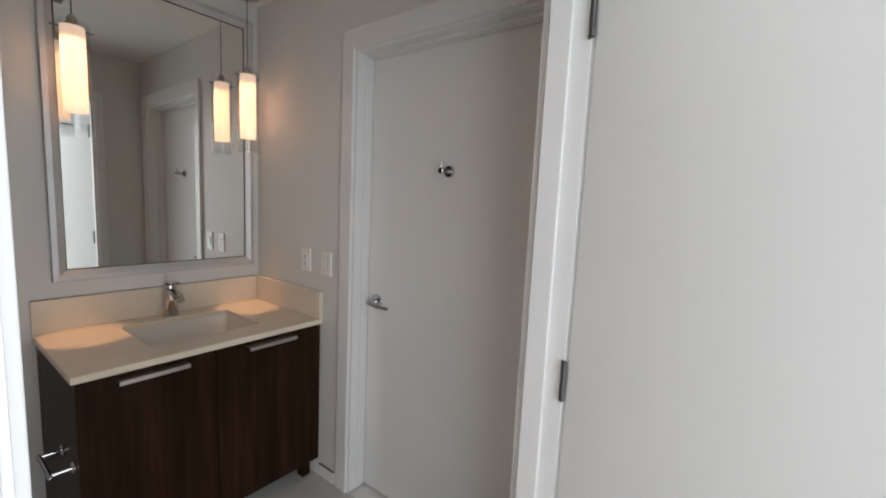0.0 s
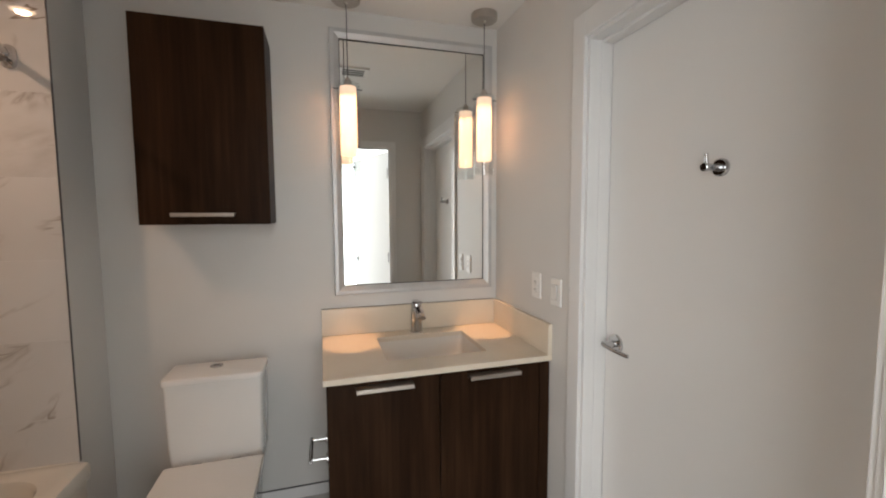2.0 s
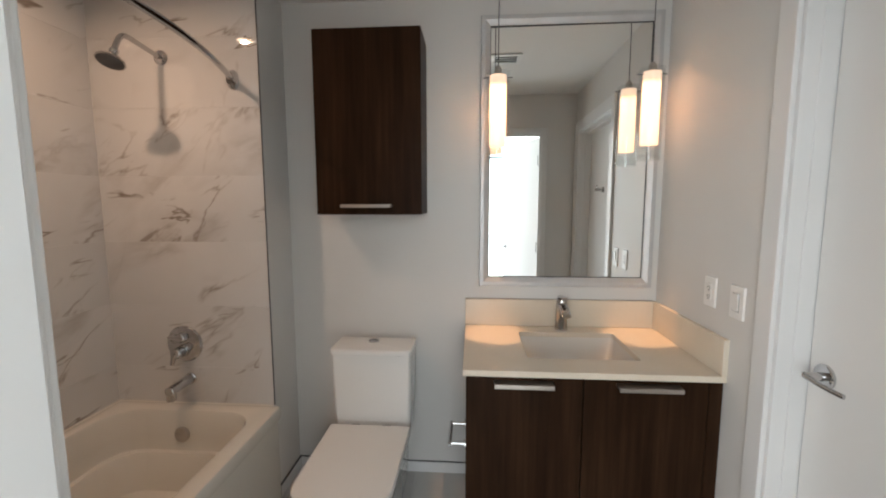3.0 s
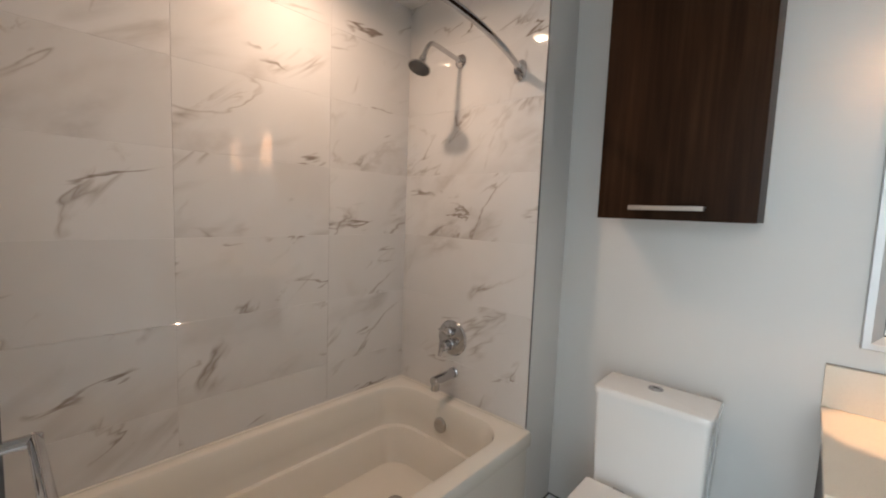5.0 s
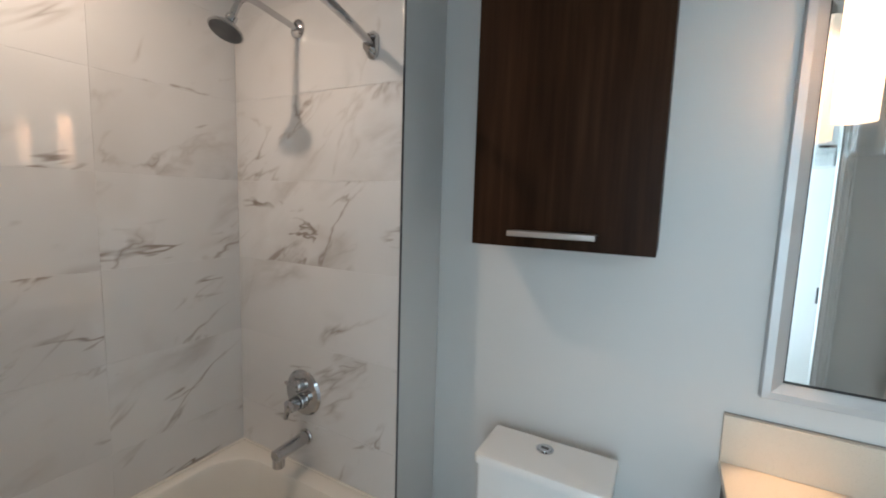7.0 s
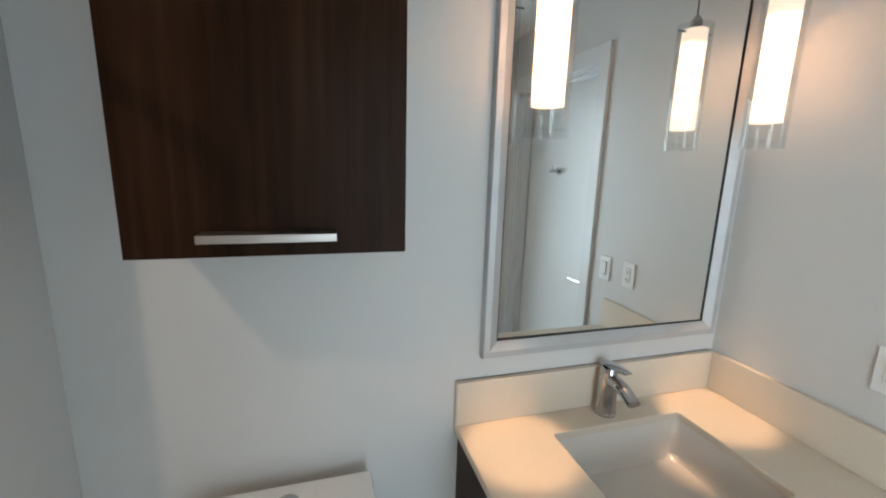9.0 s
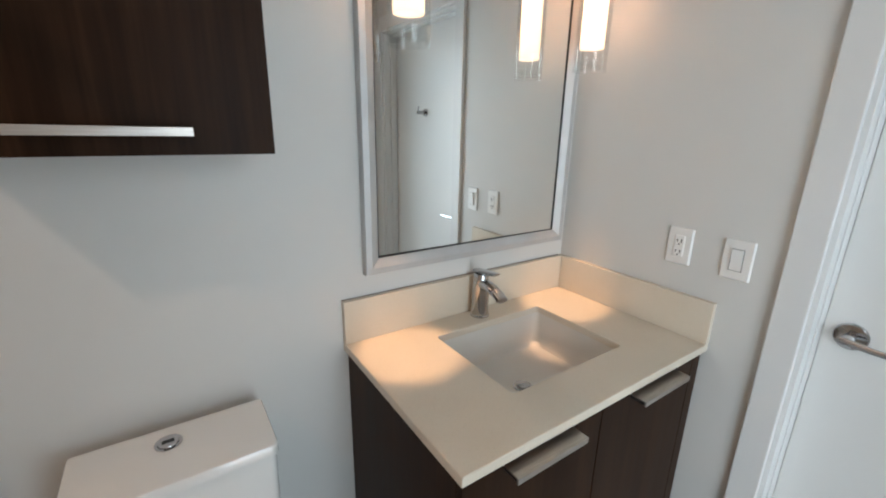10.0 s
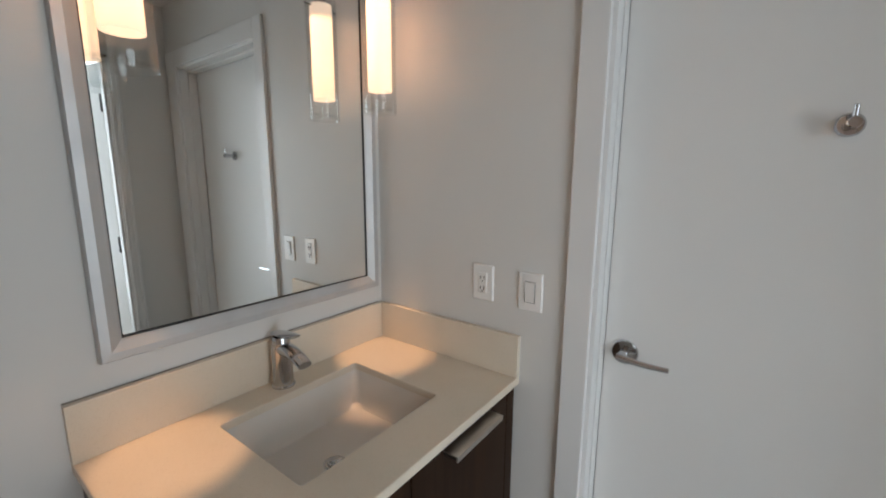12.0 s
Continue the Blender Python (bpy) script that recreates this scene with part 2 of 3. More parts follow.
def joined(bm, *others):
    for o in others:
        me = bpy.data.meshes.new("join")
        o.to_mesh(me)
        o.free()
        bm.from_mesh(me)
        bpy.data.meshes.remove(me)
    return bm


def boxes(*pairs, bevel=0.0):
    bm = bmesh.new()
    for a, b in pairs:
        box(a, b, bevel, bm=bm)
    return bm


def loft(rings, cap_start=True, cap_end=True, closed=True):
    """A skin over rings of equally many points."""
    bm = bmesh.new()
    rows = [[bm.verts.new(p) for p in ring] for ring in rings]
    k = len(rows[0])
    for r0, r1 in zip(rows, rows[1:]):
        for i in range(k if closed else k - 1):
            j = (i + 1) % k
            bm.faces.new((r0[i], r0[j], r1[j], r1[i]))
    if cap_start:
        bm.faces.new(rows[0][::-1])
    if cap_end:
        bm.faces.new(rows[-1])
    return bm


def rounded(x0, x1, y0, y1, z, r, seg=6, radii=None):
    """A rounded rectangle in the plane z; radii: one radius a corner, from (x1, y1) anticlockwise."""
    rr = radii or (r, r, r, r)
    out = []
    for i, (cx, cy, sx, sy) in enumerate(((x1, y1, -1, -1), (x0, y1, 1, -1), (x0, y0, 1, 1), (x1, y0, -1, 1))):
        q = rr[i]
        for s in range(seg + 1):
            a = radians(90 * i + 90 * s / seg)
            out.append((cx + sx * q + q * math.cos(a), cy + sy * q + q * math.sin(a), z))
    return out


def basis(d):
    d = Vector(d).normalized()
    side = d.cross(Vector((0, 0, 1)) if abs(d.z) < 0.9 else Vector((1, 0, 0))).normalized()
    return d, side, d.cross(side).normalized()


def lathe(base, axis, profile, seg=28):
    """Turns (distance along the axis, radius) pairs round the axis."""
    d, s, t = basis(axis)
    base = Vector(base)
    rings = [[base + d * h + (s * math.cos(a) + t * math.sin(a)) * max(r, 0.0004) for a in [2 * math.pi * i / seg for i in range(seg)]] for h, r in profile]
    return loft(rings)


def rod(a, b, r, seg=16, round_ends=0.0):
    a, b = Vector(a), Vector(b)
    h = (b - a).length
    e = min(round_ends, r)
    prof = [(0, r - e), (e, r), (h - e, r), (h, r - e)] if e else [(0, r), (h, r)]
    return lathe(a, b - a, prof, seg)


def tube(points, r, seg=14, radii=None):
    """A round bar along a chain of points."""
    pts = [Vector(p) for p in points]
    rings = []
    up = None
    for i, p in enumerate(pts):
        d = (pts[min(i + 1, len(pts) - 1)] - pts[max(i - 1, 0)]).normalized()
        if up is None:
            up = basis(d)[1]
        up = (up - d * up.dot(d)).normalized()
        t = d.cross(up)
        q = radii[i] if radii else r
        rings.append([p + (up * math.cos(a) + t * math.sin(a)) * q for a in [2 * math.pi * k / seg for k in range(seg)]])
    return loft(rings)


def bezier(p0, p1, p2, p3, k=12):
    p0, p1, p2, p3 = map(Vector, (p0, p1, p2, p3))
    return [p0 * (1 - t) ** 3 + p1 * 3 * t * (1 - t) ** 2 + p2 * 3 * t * t * (1 - t) + p3 * t ** 3 for t in [i / k for i in range(k + 1)]]


# ---- the room's shell ----
H = 2.44
NORTH_JOG = -0.254      # face of the furred-out wall at the tub's tap end
TILE_X0, TILE_X1 = -2.67, -1.875
JOG_X = -1.8735
SOUTH, SOUTH_OUT = -1.84, -1.95
BX0, BX1, BTOP = -1.224, -0.316, 2.085    # opening of the entrance door
AY0, AY1, ATOP = -1.70, -0.809, 2.085    # opening of the closed door
BED_Y, BED_X0, BED_X1 = -3.6, -3.6, 1.6

structure("wall_north", box((-2.8, 0, 0), (0.12, 0.12, H)), PAINT, "warm white painted wall behind vanity and toilet", "wall")
structure("wall_furring", box((-2.8, NORTH_JOG, 0), (JOG_X, -0.001, H), 0.002), PAINT, "white painted furred-out wall beside the toilet", "wall")
structure("wall_east", boxes(((0, AY1, 0), (0.14, 0, H)), ((0, SOUTH, 0), (0.14, AY0, H)), ((0, AY0, ATOP), (0.14, AY1, H))), PAINT, "warm white painted wall with a closed door", "wall")
structure("wall_south", boxes(((-2.8, SOUTH_OUT, 0), (BX0 - 0.02, SOUTH, H)), ((BX1 + 0.02, SOUTH_OUT, 0), (BED_X1, SOUTH, H)), ((BX0 - 0.02, SOUTH_OUT, BTOP + 0.02), (BX1 + 0.02, SOUTH, H))), PAINT, "white painted wall with the entrance doorway", "wall")
WALL_WEST = structure("wall_west", box((-2.8, SOUTH, 0), (-2.6719, NORTH_JOG, H)), GROUT, "grouted backing of the marble tiled tub wall", "wall")
WALL_TAPS = structure("wall_taps", box((-2.6719, NORTH_JOG - 0.0083, 0.45), (TILE_X1 - 0.001, NORTH_JOG, H)), GROUT, "grouted backing of the tiled shower wall", "wall")
WALL_FOOT = structure("wall_foot", box((-2.6719, SOUTH, 0), (TILE_X1, -1.7914, H)), GROUT, "grouted backing of the tiled wall at the tub's foot", "wall")
structure("ceiling", box((-2.8, SOUTH_OUT, H), (0.14, 0.12, H + 0.1)), CEILING, "flat white painted ceiling", "ceiling")
FLOOR_BASE = structure("floor", box((-2.8, SOUTH_OUT, -0.1), (0.14, 0.12, -0.009)), GROUT, "grouted floor bed under grey tiles", "floor")
# unseen panel, added to close off the opening behind the door leaf
structure("unseen_door_backing", box((0.2, AY0 - 0.1, 0), (0.24, AY1 + 0.1, H)), PAINT, "plain unseen panel added behind the closed door", "wall")

# bedroom beyond the entrance
structure("bedroom_floor", box((BED_X0, BED_Y, -0.1), (BED_X1, SOUTH_OUT, 0)), BEDROOM_FLOOR, "brown plank floor of the room outside", "floor")
structure("bedroom_ceiling", box((BED_X0, BED_Y, 2.6), (BED_X1, SOUTH_OUT, 2.7)), CEILING, "white ceiling of the room outside", "ceiling")
structure("bedroom_wall_west", box((BED_X0 - 0.1, BED_Y, 0), (BED_X0, SOUTH_OUT, 2.6)), PAINT, "white painted wall of the room outside", "wall")
structure("bedroom_wall_east", box((BED_X1, BED_Y, 0), (BED_X1 + 0.1, SOUTH_OUT, 2.6)), PAINT, "white painted wall of the room outside", "wall")
structure("bedroom_wall_north", boxes(((BED_X0, SOUTH_OUT, 0), (-2.8, SOUTH, 2.6)), ((-2.8, SOUTH_OUT, H + 0.1), (BED_X1, SOUTH, 2.6))), PAINT, "white painted wall above the doorway", "wall")
WX0, WX1, WZ0, WZ1 = -2.9, 1.1, 0.12, 2.52
structure("bedroom_wall_south", boxes(((BED_X0, BED_Y - 0.12, 0), (WX0, BED_Y, 2.6)), ((WX1, BED_Y - 0.12, 0), (BED_X1, BED_Y, 2.6)), ((WX0, BED_Y - 0.12, 0), (WX1, BED_Y, WZ0)), ((WX0, BED_Y - 0.12, WZ1), (WX1, BED_Y, 2.6))), PAINT, "white painted wall with a wide window", "wall")
w = thing("window_1", (-0.9, BED_Y, WZ0), "wide white-framed window of the room outside", "window", kind="structure")
STEP = (WX1 - WX0) / 3
for k in range(4):
    x = WX0 + STEP * k
    part("window_frame", box((max(x - 0.03, WX0), BED_Y - 0.09, WZ0), (min(x + 0.03, WX1), BED_Y - 0.04, WZ1), 0.004), TRIM, w)
for z in (WZ0, WZ1 - 0.05):
    part("window_frame", box((WX0 + 0.03, BED_Y - 0.088, z), (WX1 - 0.03, BED_Y - 0.042, z + 0.05), 0.004), TRIM, w)
for k in range(3):
    pane = part("pane", box((WX0 + 0.03 + STEP * k, BED_Y - 0.07, WZ0 + 0.05), (WX0 + STEP * (k + 1) - 0.03, BED_Y - 0.064, WZ1 - 0.05)), GLASS, w)
    pane.visible_shadow = False
part("window_sill", box((WX0, BED_Y - 0.02, WZ0 - 0.03), (WX1, BED_Y + 0.08, WZ0), 0.006), TRIM, w)
structure("ground", box((-60, -90, -6), (60, BED_Y - 8, -5.5)), FLOOR, "grey ground far below the window", "ground")


# ---- doors, jambs and casings ----
def door_frame_y(x0, x1, y_in, y_out, top, stop_at):
    """Jamb, stop and stepped casings of an opening in a wall that runs along x."""
    j = 0.02
    structure("jamb_1", boxes(((x0 - j, y_out, 0), (x0, y_in, top + j)), ((x1, y_out, 0), (x1 + j, y_in, top + j)), ((x0, y_out, top), (x1, y_in, top + j)), bevel=0.0015), TRIM, "white painted jamb of the entrance door", "door frame")
    structure("door_stop_1", boxes(((x0, stop_at, 0), (x0 + 0.012, stop_at + 0.053, top)), ((x1 - 0.012, stop_at, 0), (x1, stop_at + 0.053, top)), ((x0 + 0.012, stop_at, top - 0.012), (x1 - 0.012, stop_at + 0.053, top)), bevel=0.002), TRIM, "white painted stop strip on the jamb", "door stop")
    for face, s in ((y_in, 1), (y_out, -1)):
        bm = bmesh.new()
        steps = ((0.006, 0.022, 0.011), (0.022, 0.042, 0.014), (0.042, 0.056, 0.019)) if s > 0 else ((0.006, 0.03, 0.011), (0.030, 0.058, 0.014), (0.058, 0.078, 0.019))
        for w0, w1, d in steps:
            ya, yb = sorted((face, face + s * d))
            for a, b in (((x0 - w1, ya, 0), (x0 - w0, yb, top + w1)), ((x1 + w0, ya, 0), (x1 + w1, yb, top + w1)), ((x0 - w0, ya, top + w0), (x1 + w0, yb, top + w1))):
                box(a, b, 0.0025, bm=bm)
        structure("trim_1", bm, TRIM, "white moulded casing round the entrance doorway", "casing")


door_frame_y(BX0, BX1, SOUTH, SOUTH_OUT, BTOP, SOUTH - 0.066)

# the closed door in the east wall sits back in its jamb
DX = 0.095
structure("jamb_2", boxes(((0, AY1 - 0.018, 0), (0.14, AY1 - 0.0005, ATOP)), ((0, AY0 + 0.0005, 0), (0.14, AY0 + 0.018, ATOP)), ((0, AY0 + 0.018, ATOP - 0.018), (0.14, AY1 - 0.018, ATOP - 0.0005)), bevel=0.0015), TRIM, "white painted jamb of the closed door", "door frame")
structure("door_stop_2", boxes(((0.045, AY1 - 0.0215, 0), (DX - 0.003, AY1 - 0.018, ATOP - 0.018)), ((0.045, AY0 + 0.018, 0), (DX - 0.003, AY0 + 0.03, ATOP - 0.018)), ((0.045, AY0 + 0.03, ATOP - 0.03), (DX - 0.003, AY1 - 0.03, ATOP - 0.018)), bevel=0.002), TRIM, "white painted stop strip of the closed door", "door stop")
bm = bmesh.new()
for a, b in (((-0.016, AY1 - 0.006, 0), (0, AY1 + 0.067, ATOP + 0.082)), ((-0.016, SOUTH + 0.022, 0), (0, AY0 + 0.006, ATOP + 0.082)), ((-0.016, AY0 + 0.006, ATOP - 0.006), (0, AY1 - 0.006, ATOP + 0.082))):
    box(a, b, 0.003, bm=bm)
structure("trim_2", bm, TRIM, "flat white casing round the closed door", "casing")


def lever(parent, at, out, along, label="polished chrome lever handle"):
    """Round rose, neck and flat lever on a door face."""
    o, a = Vector(out), Vector(along)
    at = Vector(at)
    h = part("door_handle", lathe(at, o, [(0, 0.036), (0.006, 0.036), (0.009, 0.033), (0.010, 0.013), (0.048, 0.0115), (0.052, 0.009)]), CHROME, parent, label, True)
    p = at + o * 0.05
    rings = []
    for k in range(9):
        t = k / 8
        c = p + a * (-0.012 + 0.132 * t) - Vector((0, 0, 0.006 * math.sin(t * 2.2))) 
        hw, hd = 0.010 - 0.003 * t, 0.0065 - 0.002 * t
        rings.append([c + o * (hd * math.cos(q)) + Vector((0, 0, 1)) * (hw * math.sin(q)) for q in [2 * math.pi * i / 12 for i in range(12)]])
    part("lever", loft(rings), CHROME, h, "", True)


d = thing("door_1", (DX, -1.26, 0), "closed flush white painted door with chrome lever", "door", kind="structure")
part("leaf", box((DX, AY0 + 0.021, 0.008), (DX + 0.04, AY1 - 0.021, ATOP - 0.021), 0.002), DOOR, d)
lever(d, (DX, -0.888, 0.958), (-1, 0, 0), (0, -1, 0))

HINGE_X = BX1 - 0.002
d = thing("door_2", (HINGE_X - 0.004, SOUTH_OUT - 0.002, 0), "open flush white painted entrance door on dark hinges", "door", kind="structure")
part("leaf", box((HINGE_X + 0.004, SOUTH_OUT - 0.89, 0.01), (HINGE_X + 0.044, SOUTH_OUT - 0.006, BTOP - 0.006), 0.002), DOOR, d)
for z in (0.22, 1.03, 1.86):
    hg = part("hinge", rod((HINGE_X - 0.004, SOUTH_OUT - 0.001, z - 0.05), (HINGE_X - 0.004, SOUTH_OUT - 0.001, z + 0.05), 0.0065, 12, 0.002), STEEL, d, "dark metal butt hinge", True)
    part("hinge_plate", box((HINGE_X - 0.0015, SOUTH_OUT + 0.004, z - 0.05), (HINGE_X + 0.0005, SOUTH_OUT + 0.010, z + 0.05)), STEEL, hg)
lever(d, (HINGE_X + 0.004, SOUTH_OUT - 0.825, 0.958), (-1, 0, 0), (0, 1, 0))
d.rotation_euler = (0, 0, radians(-18))    # the leaf stands open by about 72 degrees

# baseboards with a sealed top edge
bm = boxes(((JOG_X + 0.012, -0.012, 0), (-0.93, 0, 0.058)), ((JOG_X, NORTH_JOG - 0.002, 0), (JOG_X + 0.012, -0.0, 0.058)), ((-0.012, AY1 + 0.09, 0), (0, -0.012, 0.058)), ((-1.83, SOUTH, 0), (BX0 - 0.08, SOUTH + 0.012, 0.058)), ((BX1 + 0.08, SOUTH, 0), (-0.018, SOUTH + 0.012, 0.058)), bevel=0.002)
structure("baseboard", bm, TRIM, "low white painted baseboard", "baseboard")
structure("baseboard_joint", boxes(((JOG_X + 0.012, -0.010, 0.0581), (-0.93, 0, 0.0603)), ((JOG_X, NORTH_JOG, 0.0581), (JOG_X + 0.010, 0, 0.0603)), ((-0.010, AY1 + 0.09, 0.0581), (0, -0.6, 0.0603))), STEEL, "dark open joint above the baseboard", "joint")

# ---- vanity ----
VX0, VX1, VY = -0.944, -0.004, -0.572
v = thing("bathroom_vanity", (-0.474, -0.29, 0), "dark brown wood vanity cabinet with two doors", "vanity")
part("side_panel", box((VX0, VY, 0.085), (VX0 + 0.018, -0.002, 0.808), 0.001), WOOD, v)
part("side_panel", box((VX1 - 0.018, VY, 0.085), (VX1, -0.002, 0.808), 0.001), WOOD, v)
part("bottom_panel", box((VX0 + 0.018, VY, 0.085), (VX1 - 0.018, -0.002, 0.103), 0.001), WOOD, v)
part("back_panel", box((VX0 + 0.018, -0.02, 0.103), (VX1 - 0.018, -0.002, 0.6), 0.001), WOOD, v)
part("front_rail", box((VX0 + 0.018, VY, 0.79), (VX1 - 0.018, VY + 0.06, 0.808), 0.001), WOOD, v)
part("filler_strip", box((-0.0505, VY - 0.019, 0.087), (VX1, VY - 0.0005, 0.806), 0.001), WOOD, v)
for x in (VX0 + 0.03, VX1 - 0.075):
    for y in (VY + 0.01, -0.09):
        part("leg", box((x, y, 0), (x + 0.045, y + 0.045, 0.0848), 0.003), WOOD, v)


def pull(parent, x0, x1, y, z):
    """Flat nickel tab pull: a shelf that stands off the front and ends in a lip, on two end brackets."""
    bm = boxes(((x0, y - 0.040, z + 0.004), (x1, y - 0.0005, z + 0.0075)), ((x0, y - 0.0455, z - 0.0075), (x1, y - 0.040, z + 0.0075)), bevel=0.001)
    h = part("handle", bm, NICKEL, parent, "brushed nickel bar handle")
    for x in (x0 + 0.003, x1 - 0.011):
        part("bracket", box((x, y - 0.0395, z - 0.006), (x + 0.008, y - 0.0005, z + 0.0035), 0.001), STEEL, h)


for x0, x1, h0, h1 in ((VX0, -0.505, -0.837, -0.618), (-0.5015, -0.0535, -0.385, -0.161)):
    dr = part("door", box((x0, VY - 0.019, 0.087), (x1, VY - 0.0005, 0.806), 0.0012), WOOD, v)
    pull(dr, h0, h1, VY - 0.019, 0.782)

# worktop with an undermounted basin
CZ0, CZ1 = 0.8085, 0.832
SX0, SX1, SY0, SY1 = -0.695, -0.245, -0.465, -0.118
outer = lambda z, e=0.0: rounded(-0.956 + e, -0.0008 - e, -0.606 + e, -0.0008 - e, z, 0.003, 6)
hole = lambda z, e=0.0: rounded(SX0 - e, SX1 + e, SY0 - e, SY1 + e, z, 0.012, 6)
ring_count = [outer(CZ0), outer(CZ1 - 0.002), outer(CZ1, 0.002), hole(CZ1, 0.002), hole(CZ1 - 0.002), hole(CZ0)]
bm = loft(ring_count, False, False)
bm.verts.ensure_lookup_table()
k = len(ring_count[0])
for i in range(k):
    j = (i + 1) % k
    bm.faces.new((bm.verts[i], bm.verts[j], bm.verts[5 * k + j], bm.verts[5 * k + i]))
wt = thing("vanity_countertop", (-0.478, -0.3, CZ0), "cream quartz countertop with backsplash on the vanity", "countertop")
part("slab", bm, QUARTZ, wt)
part("backsplash", box((-0.956, -0.020, CZ1 + 0.0004), (-0.0008, -0.0008, 0.968), 0.0015), QUARTZ, wt)
part("side_splash", box((-0.0205, -0.606, CZ1 + 0.0004), (-0.0008, -0.0205, 0.968), 0.0015), QUARTZ, wt)
part("sealant_bead", boxes(((-0.956, -0.004, 0.9682), (-0.02, 0, 0.9705))), RUBBER, wt, "thin dark joint above the backsplash")

rings = [rounded(SX0 - 0.02, SX1 + 0.02, SY0 - 0.02, SY1 + 0.02, CZ0 - 0.001, 0.03, 8), rounded(SX0 - 0.004, SX1 + 0.004, SY0 - 0.004, SY1 + 0.004, CZ0 - 0.001, 0.022, 8)]
for z, e, r in ((0.79, 0.0, 0.022), (0.74, 0.006, 0.024), (0.70, 0.012, 0.028), (0.688, 0.022, 0.034), (0.683, 0.045, 0.045), (0.679, 0.11, 0.05)):
    rings.append(rounded(SX0 + e, SX1 - e, SY0 + e, SY1 - e, z, r, 8))
sk = thing("sink_basin", (-0.47, -0.29, 0.68), "white porcelain rectangular basin set under the countertop", "sink")
part("bowl", loft(rings, False, True), BASIN, sk, "", True)
part("drain", lathe((-0.485, -0.30, 0.6785), (0, 0, 1), [(0, 0.031), (0.003, 0.031), (0.005, 0.027), (0.0045, 0.021), (0.011, 0.020), (0.014, 0.015), (0.0145, 0.0)]), CHROME, sk, "chrome pop-up drain plug", True)

FX, FY = -0.478, -0.062
f = thing("basin_faucet", (FX, FY, CZ1), "polished chrome single-lever faucet on the countertop", "faucet")
part("body", lathe((FX, FY, CZ1), (0, 0, 1), [(0, 0.0285), (0.004, 0.0285), (0.006, 0.0255), (0.075, 0.0245), (0.105, 0.0240), (0.107, 0.0225), (0.112, 0.0225)]), CHROME, f, "", True)
rings = []
for k in range(9):
    t = k / 8
    c = Vector((FX, FY - 0.006 - 0.090 * t, CZ1 + 0.100 - 0.020 * t * t + 0.004 * math.sin(t * math.pi)))
    hw, hh = 0.0215 - 0.002 * t, 0.0170 - 0.0090 * t
    rings.append([c + Vector((hw * math.cos(q) * (1 if abs(math.cos(q)) < 0.8 else 0.98), 0, hh * math.sin(q))) for q in [2 * math.pi * i / 16 for i in range(16)]])
sp = part("spout", loft(rings), CHROME, f, "", True)
part("aerator", rod((FX, FY - 0.083, CZ1 + 0.0700), (FX, FY - 0.083, CZ1 + 0.080), 0.010, 16, 0.002), STEEL, sp, "", True)
part("collar", lathe((FX, FY, CZ1 + 0.112), (0, 0, 1), [(0, 0.0215), (0.016, 0.0215), (0.020, 0.019)]), CHROME, f, "", True)
rings = []
for k in range(8):
    t = k / 7
    c = Vector((FX, FY + 0.024 - 0.088 * t, CZ1 + 0.136 + 0.008 * t))
    hw, hh = 0.020 * math.sin(math.pi * (0.18 + 0.64 * t)) ** 0.5, 0.0045 - 0.001 * t
    rings.append([c + Vector((hw * math.cos(q), 0, hh * math.sin(q))) for q in [2 * math.pi * i / 14 for i in range(14)]])
part("lever", loft(rings), CHROME, f, "flat chrome lever", True)
f.scale = (1.18, 1.18, 1.18)

# ---- framed mirror ----
MX0, MX1, MZ0, MZ1 = -0.886, -0.037, 1.039, 2.346
mi = thing("wall_mirror", (-0.45, -0.02, MZ0), "tall wall mirror in silver frame above the vanity", "mirror")
W = 0.046


def frame_side(a, b, c, e):
    """One mitred side: outer corners a, b and inner corners c, e as (x, z)."""
    prof = []
    for (ox, oz), (ix, iz) in ((a, c), (b, e)):
        at = lambda t, y: (ox + (ix - ox) * t, y, oz + (iz - oz) * t)
        prof.append([at(0, -0.001), at(0, -0.022), at(0.06, -0.027), at(0.45, -0.028), at(0.93, -0.017), at(1, -0.014), at(1, -0.001)])
    return loft(prof)


o4 = [(MX0, MZ0), (MX1, MZ0), (MX1, MZ1), (MX0, MZ1)]
i4 = [(MX0 + W, MZ0 + W), (MX1 - W, MZ0 + W), (MX1 - W, MZ1 - W), (MX0 + W, MZ1 - W)]
for s in range(4):
    u = (s + 1) % 4
    part("frame_side", frame_side(o4[s], o4[u], i4[s], i4[u]), FRAME, mi)
part("rebate", boxes(((MX0 + W - 0.002, -0.0135, MZ0 + W), (MX0 + W + 0.0025, -0.008, MZ1 - W)), ((MX1 - W - 0.0025, -0.0135, MZ0 + W), (MX1 - W + 0.002, -0.008, MZ1 - W)), ((MX0 + W, -0.0135, MZ1 - W - 0.003), (MX1 - W, -0.008, MZ1 - W + 0.002)), ((MX0 + W, -0.0135, MZ0 + W - 0.002), (MX1 - W, -0.008, MZ0 + W + 0.0025))), BLACK, mi, "dark shadow gap round the glass")
bm = box((MX0 + W - 0.004, -0.0078, MZ0 + W - 0.004), (MX1 - W + 0.004, -0.0040, MZ1 - W + 0.004))
for p in bm.verts:    # the pane sits a little askew in its rebate
    p.co.y -= (p.co.x - (MX0 + MX1) / 2) * math.tan(radians(0.28))
part("mirror_glass", bm, MIRROR, mi, "clear silvered mirror glass")


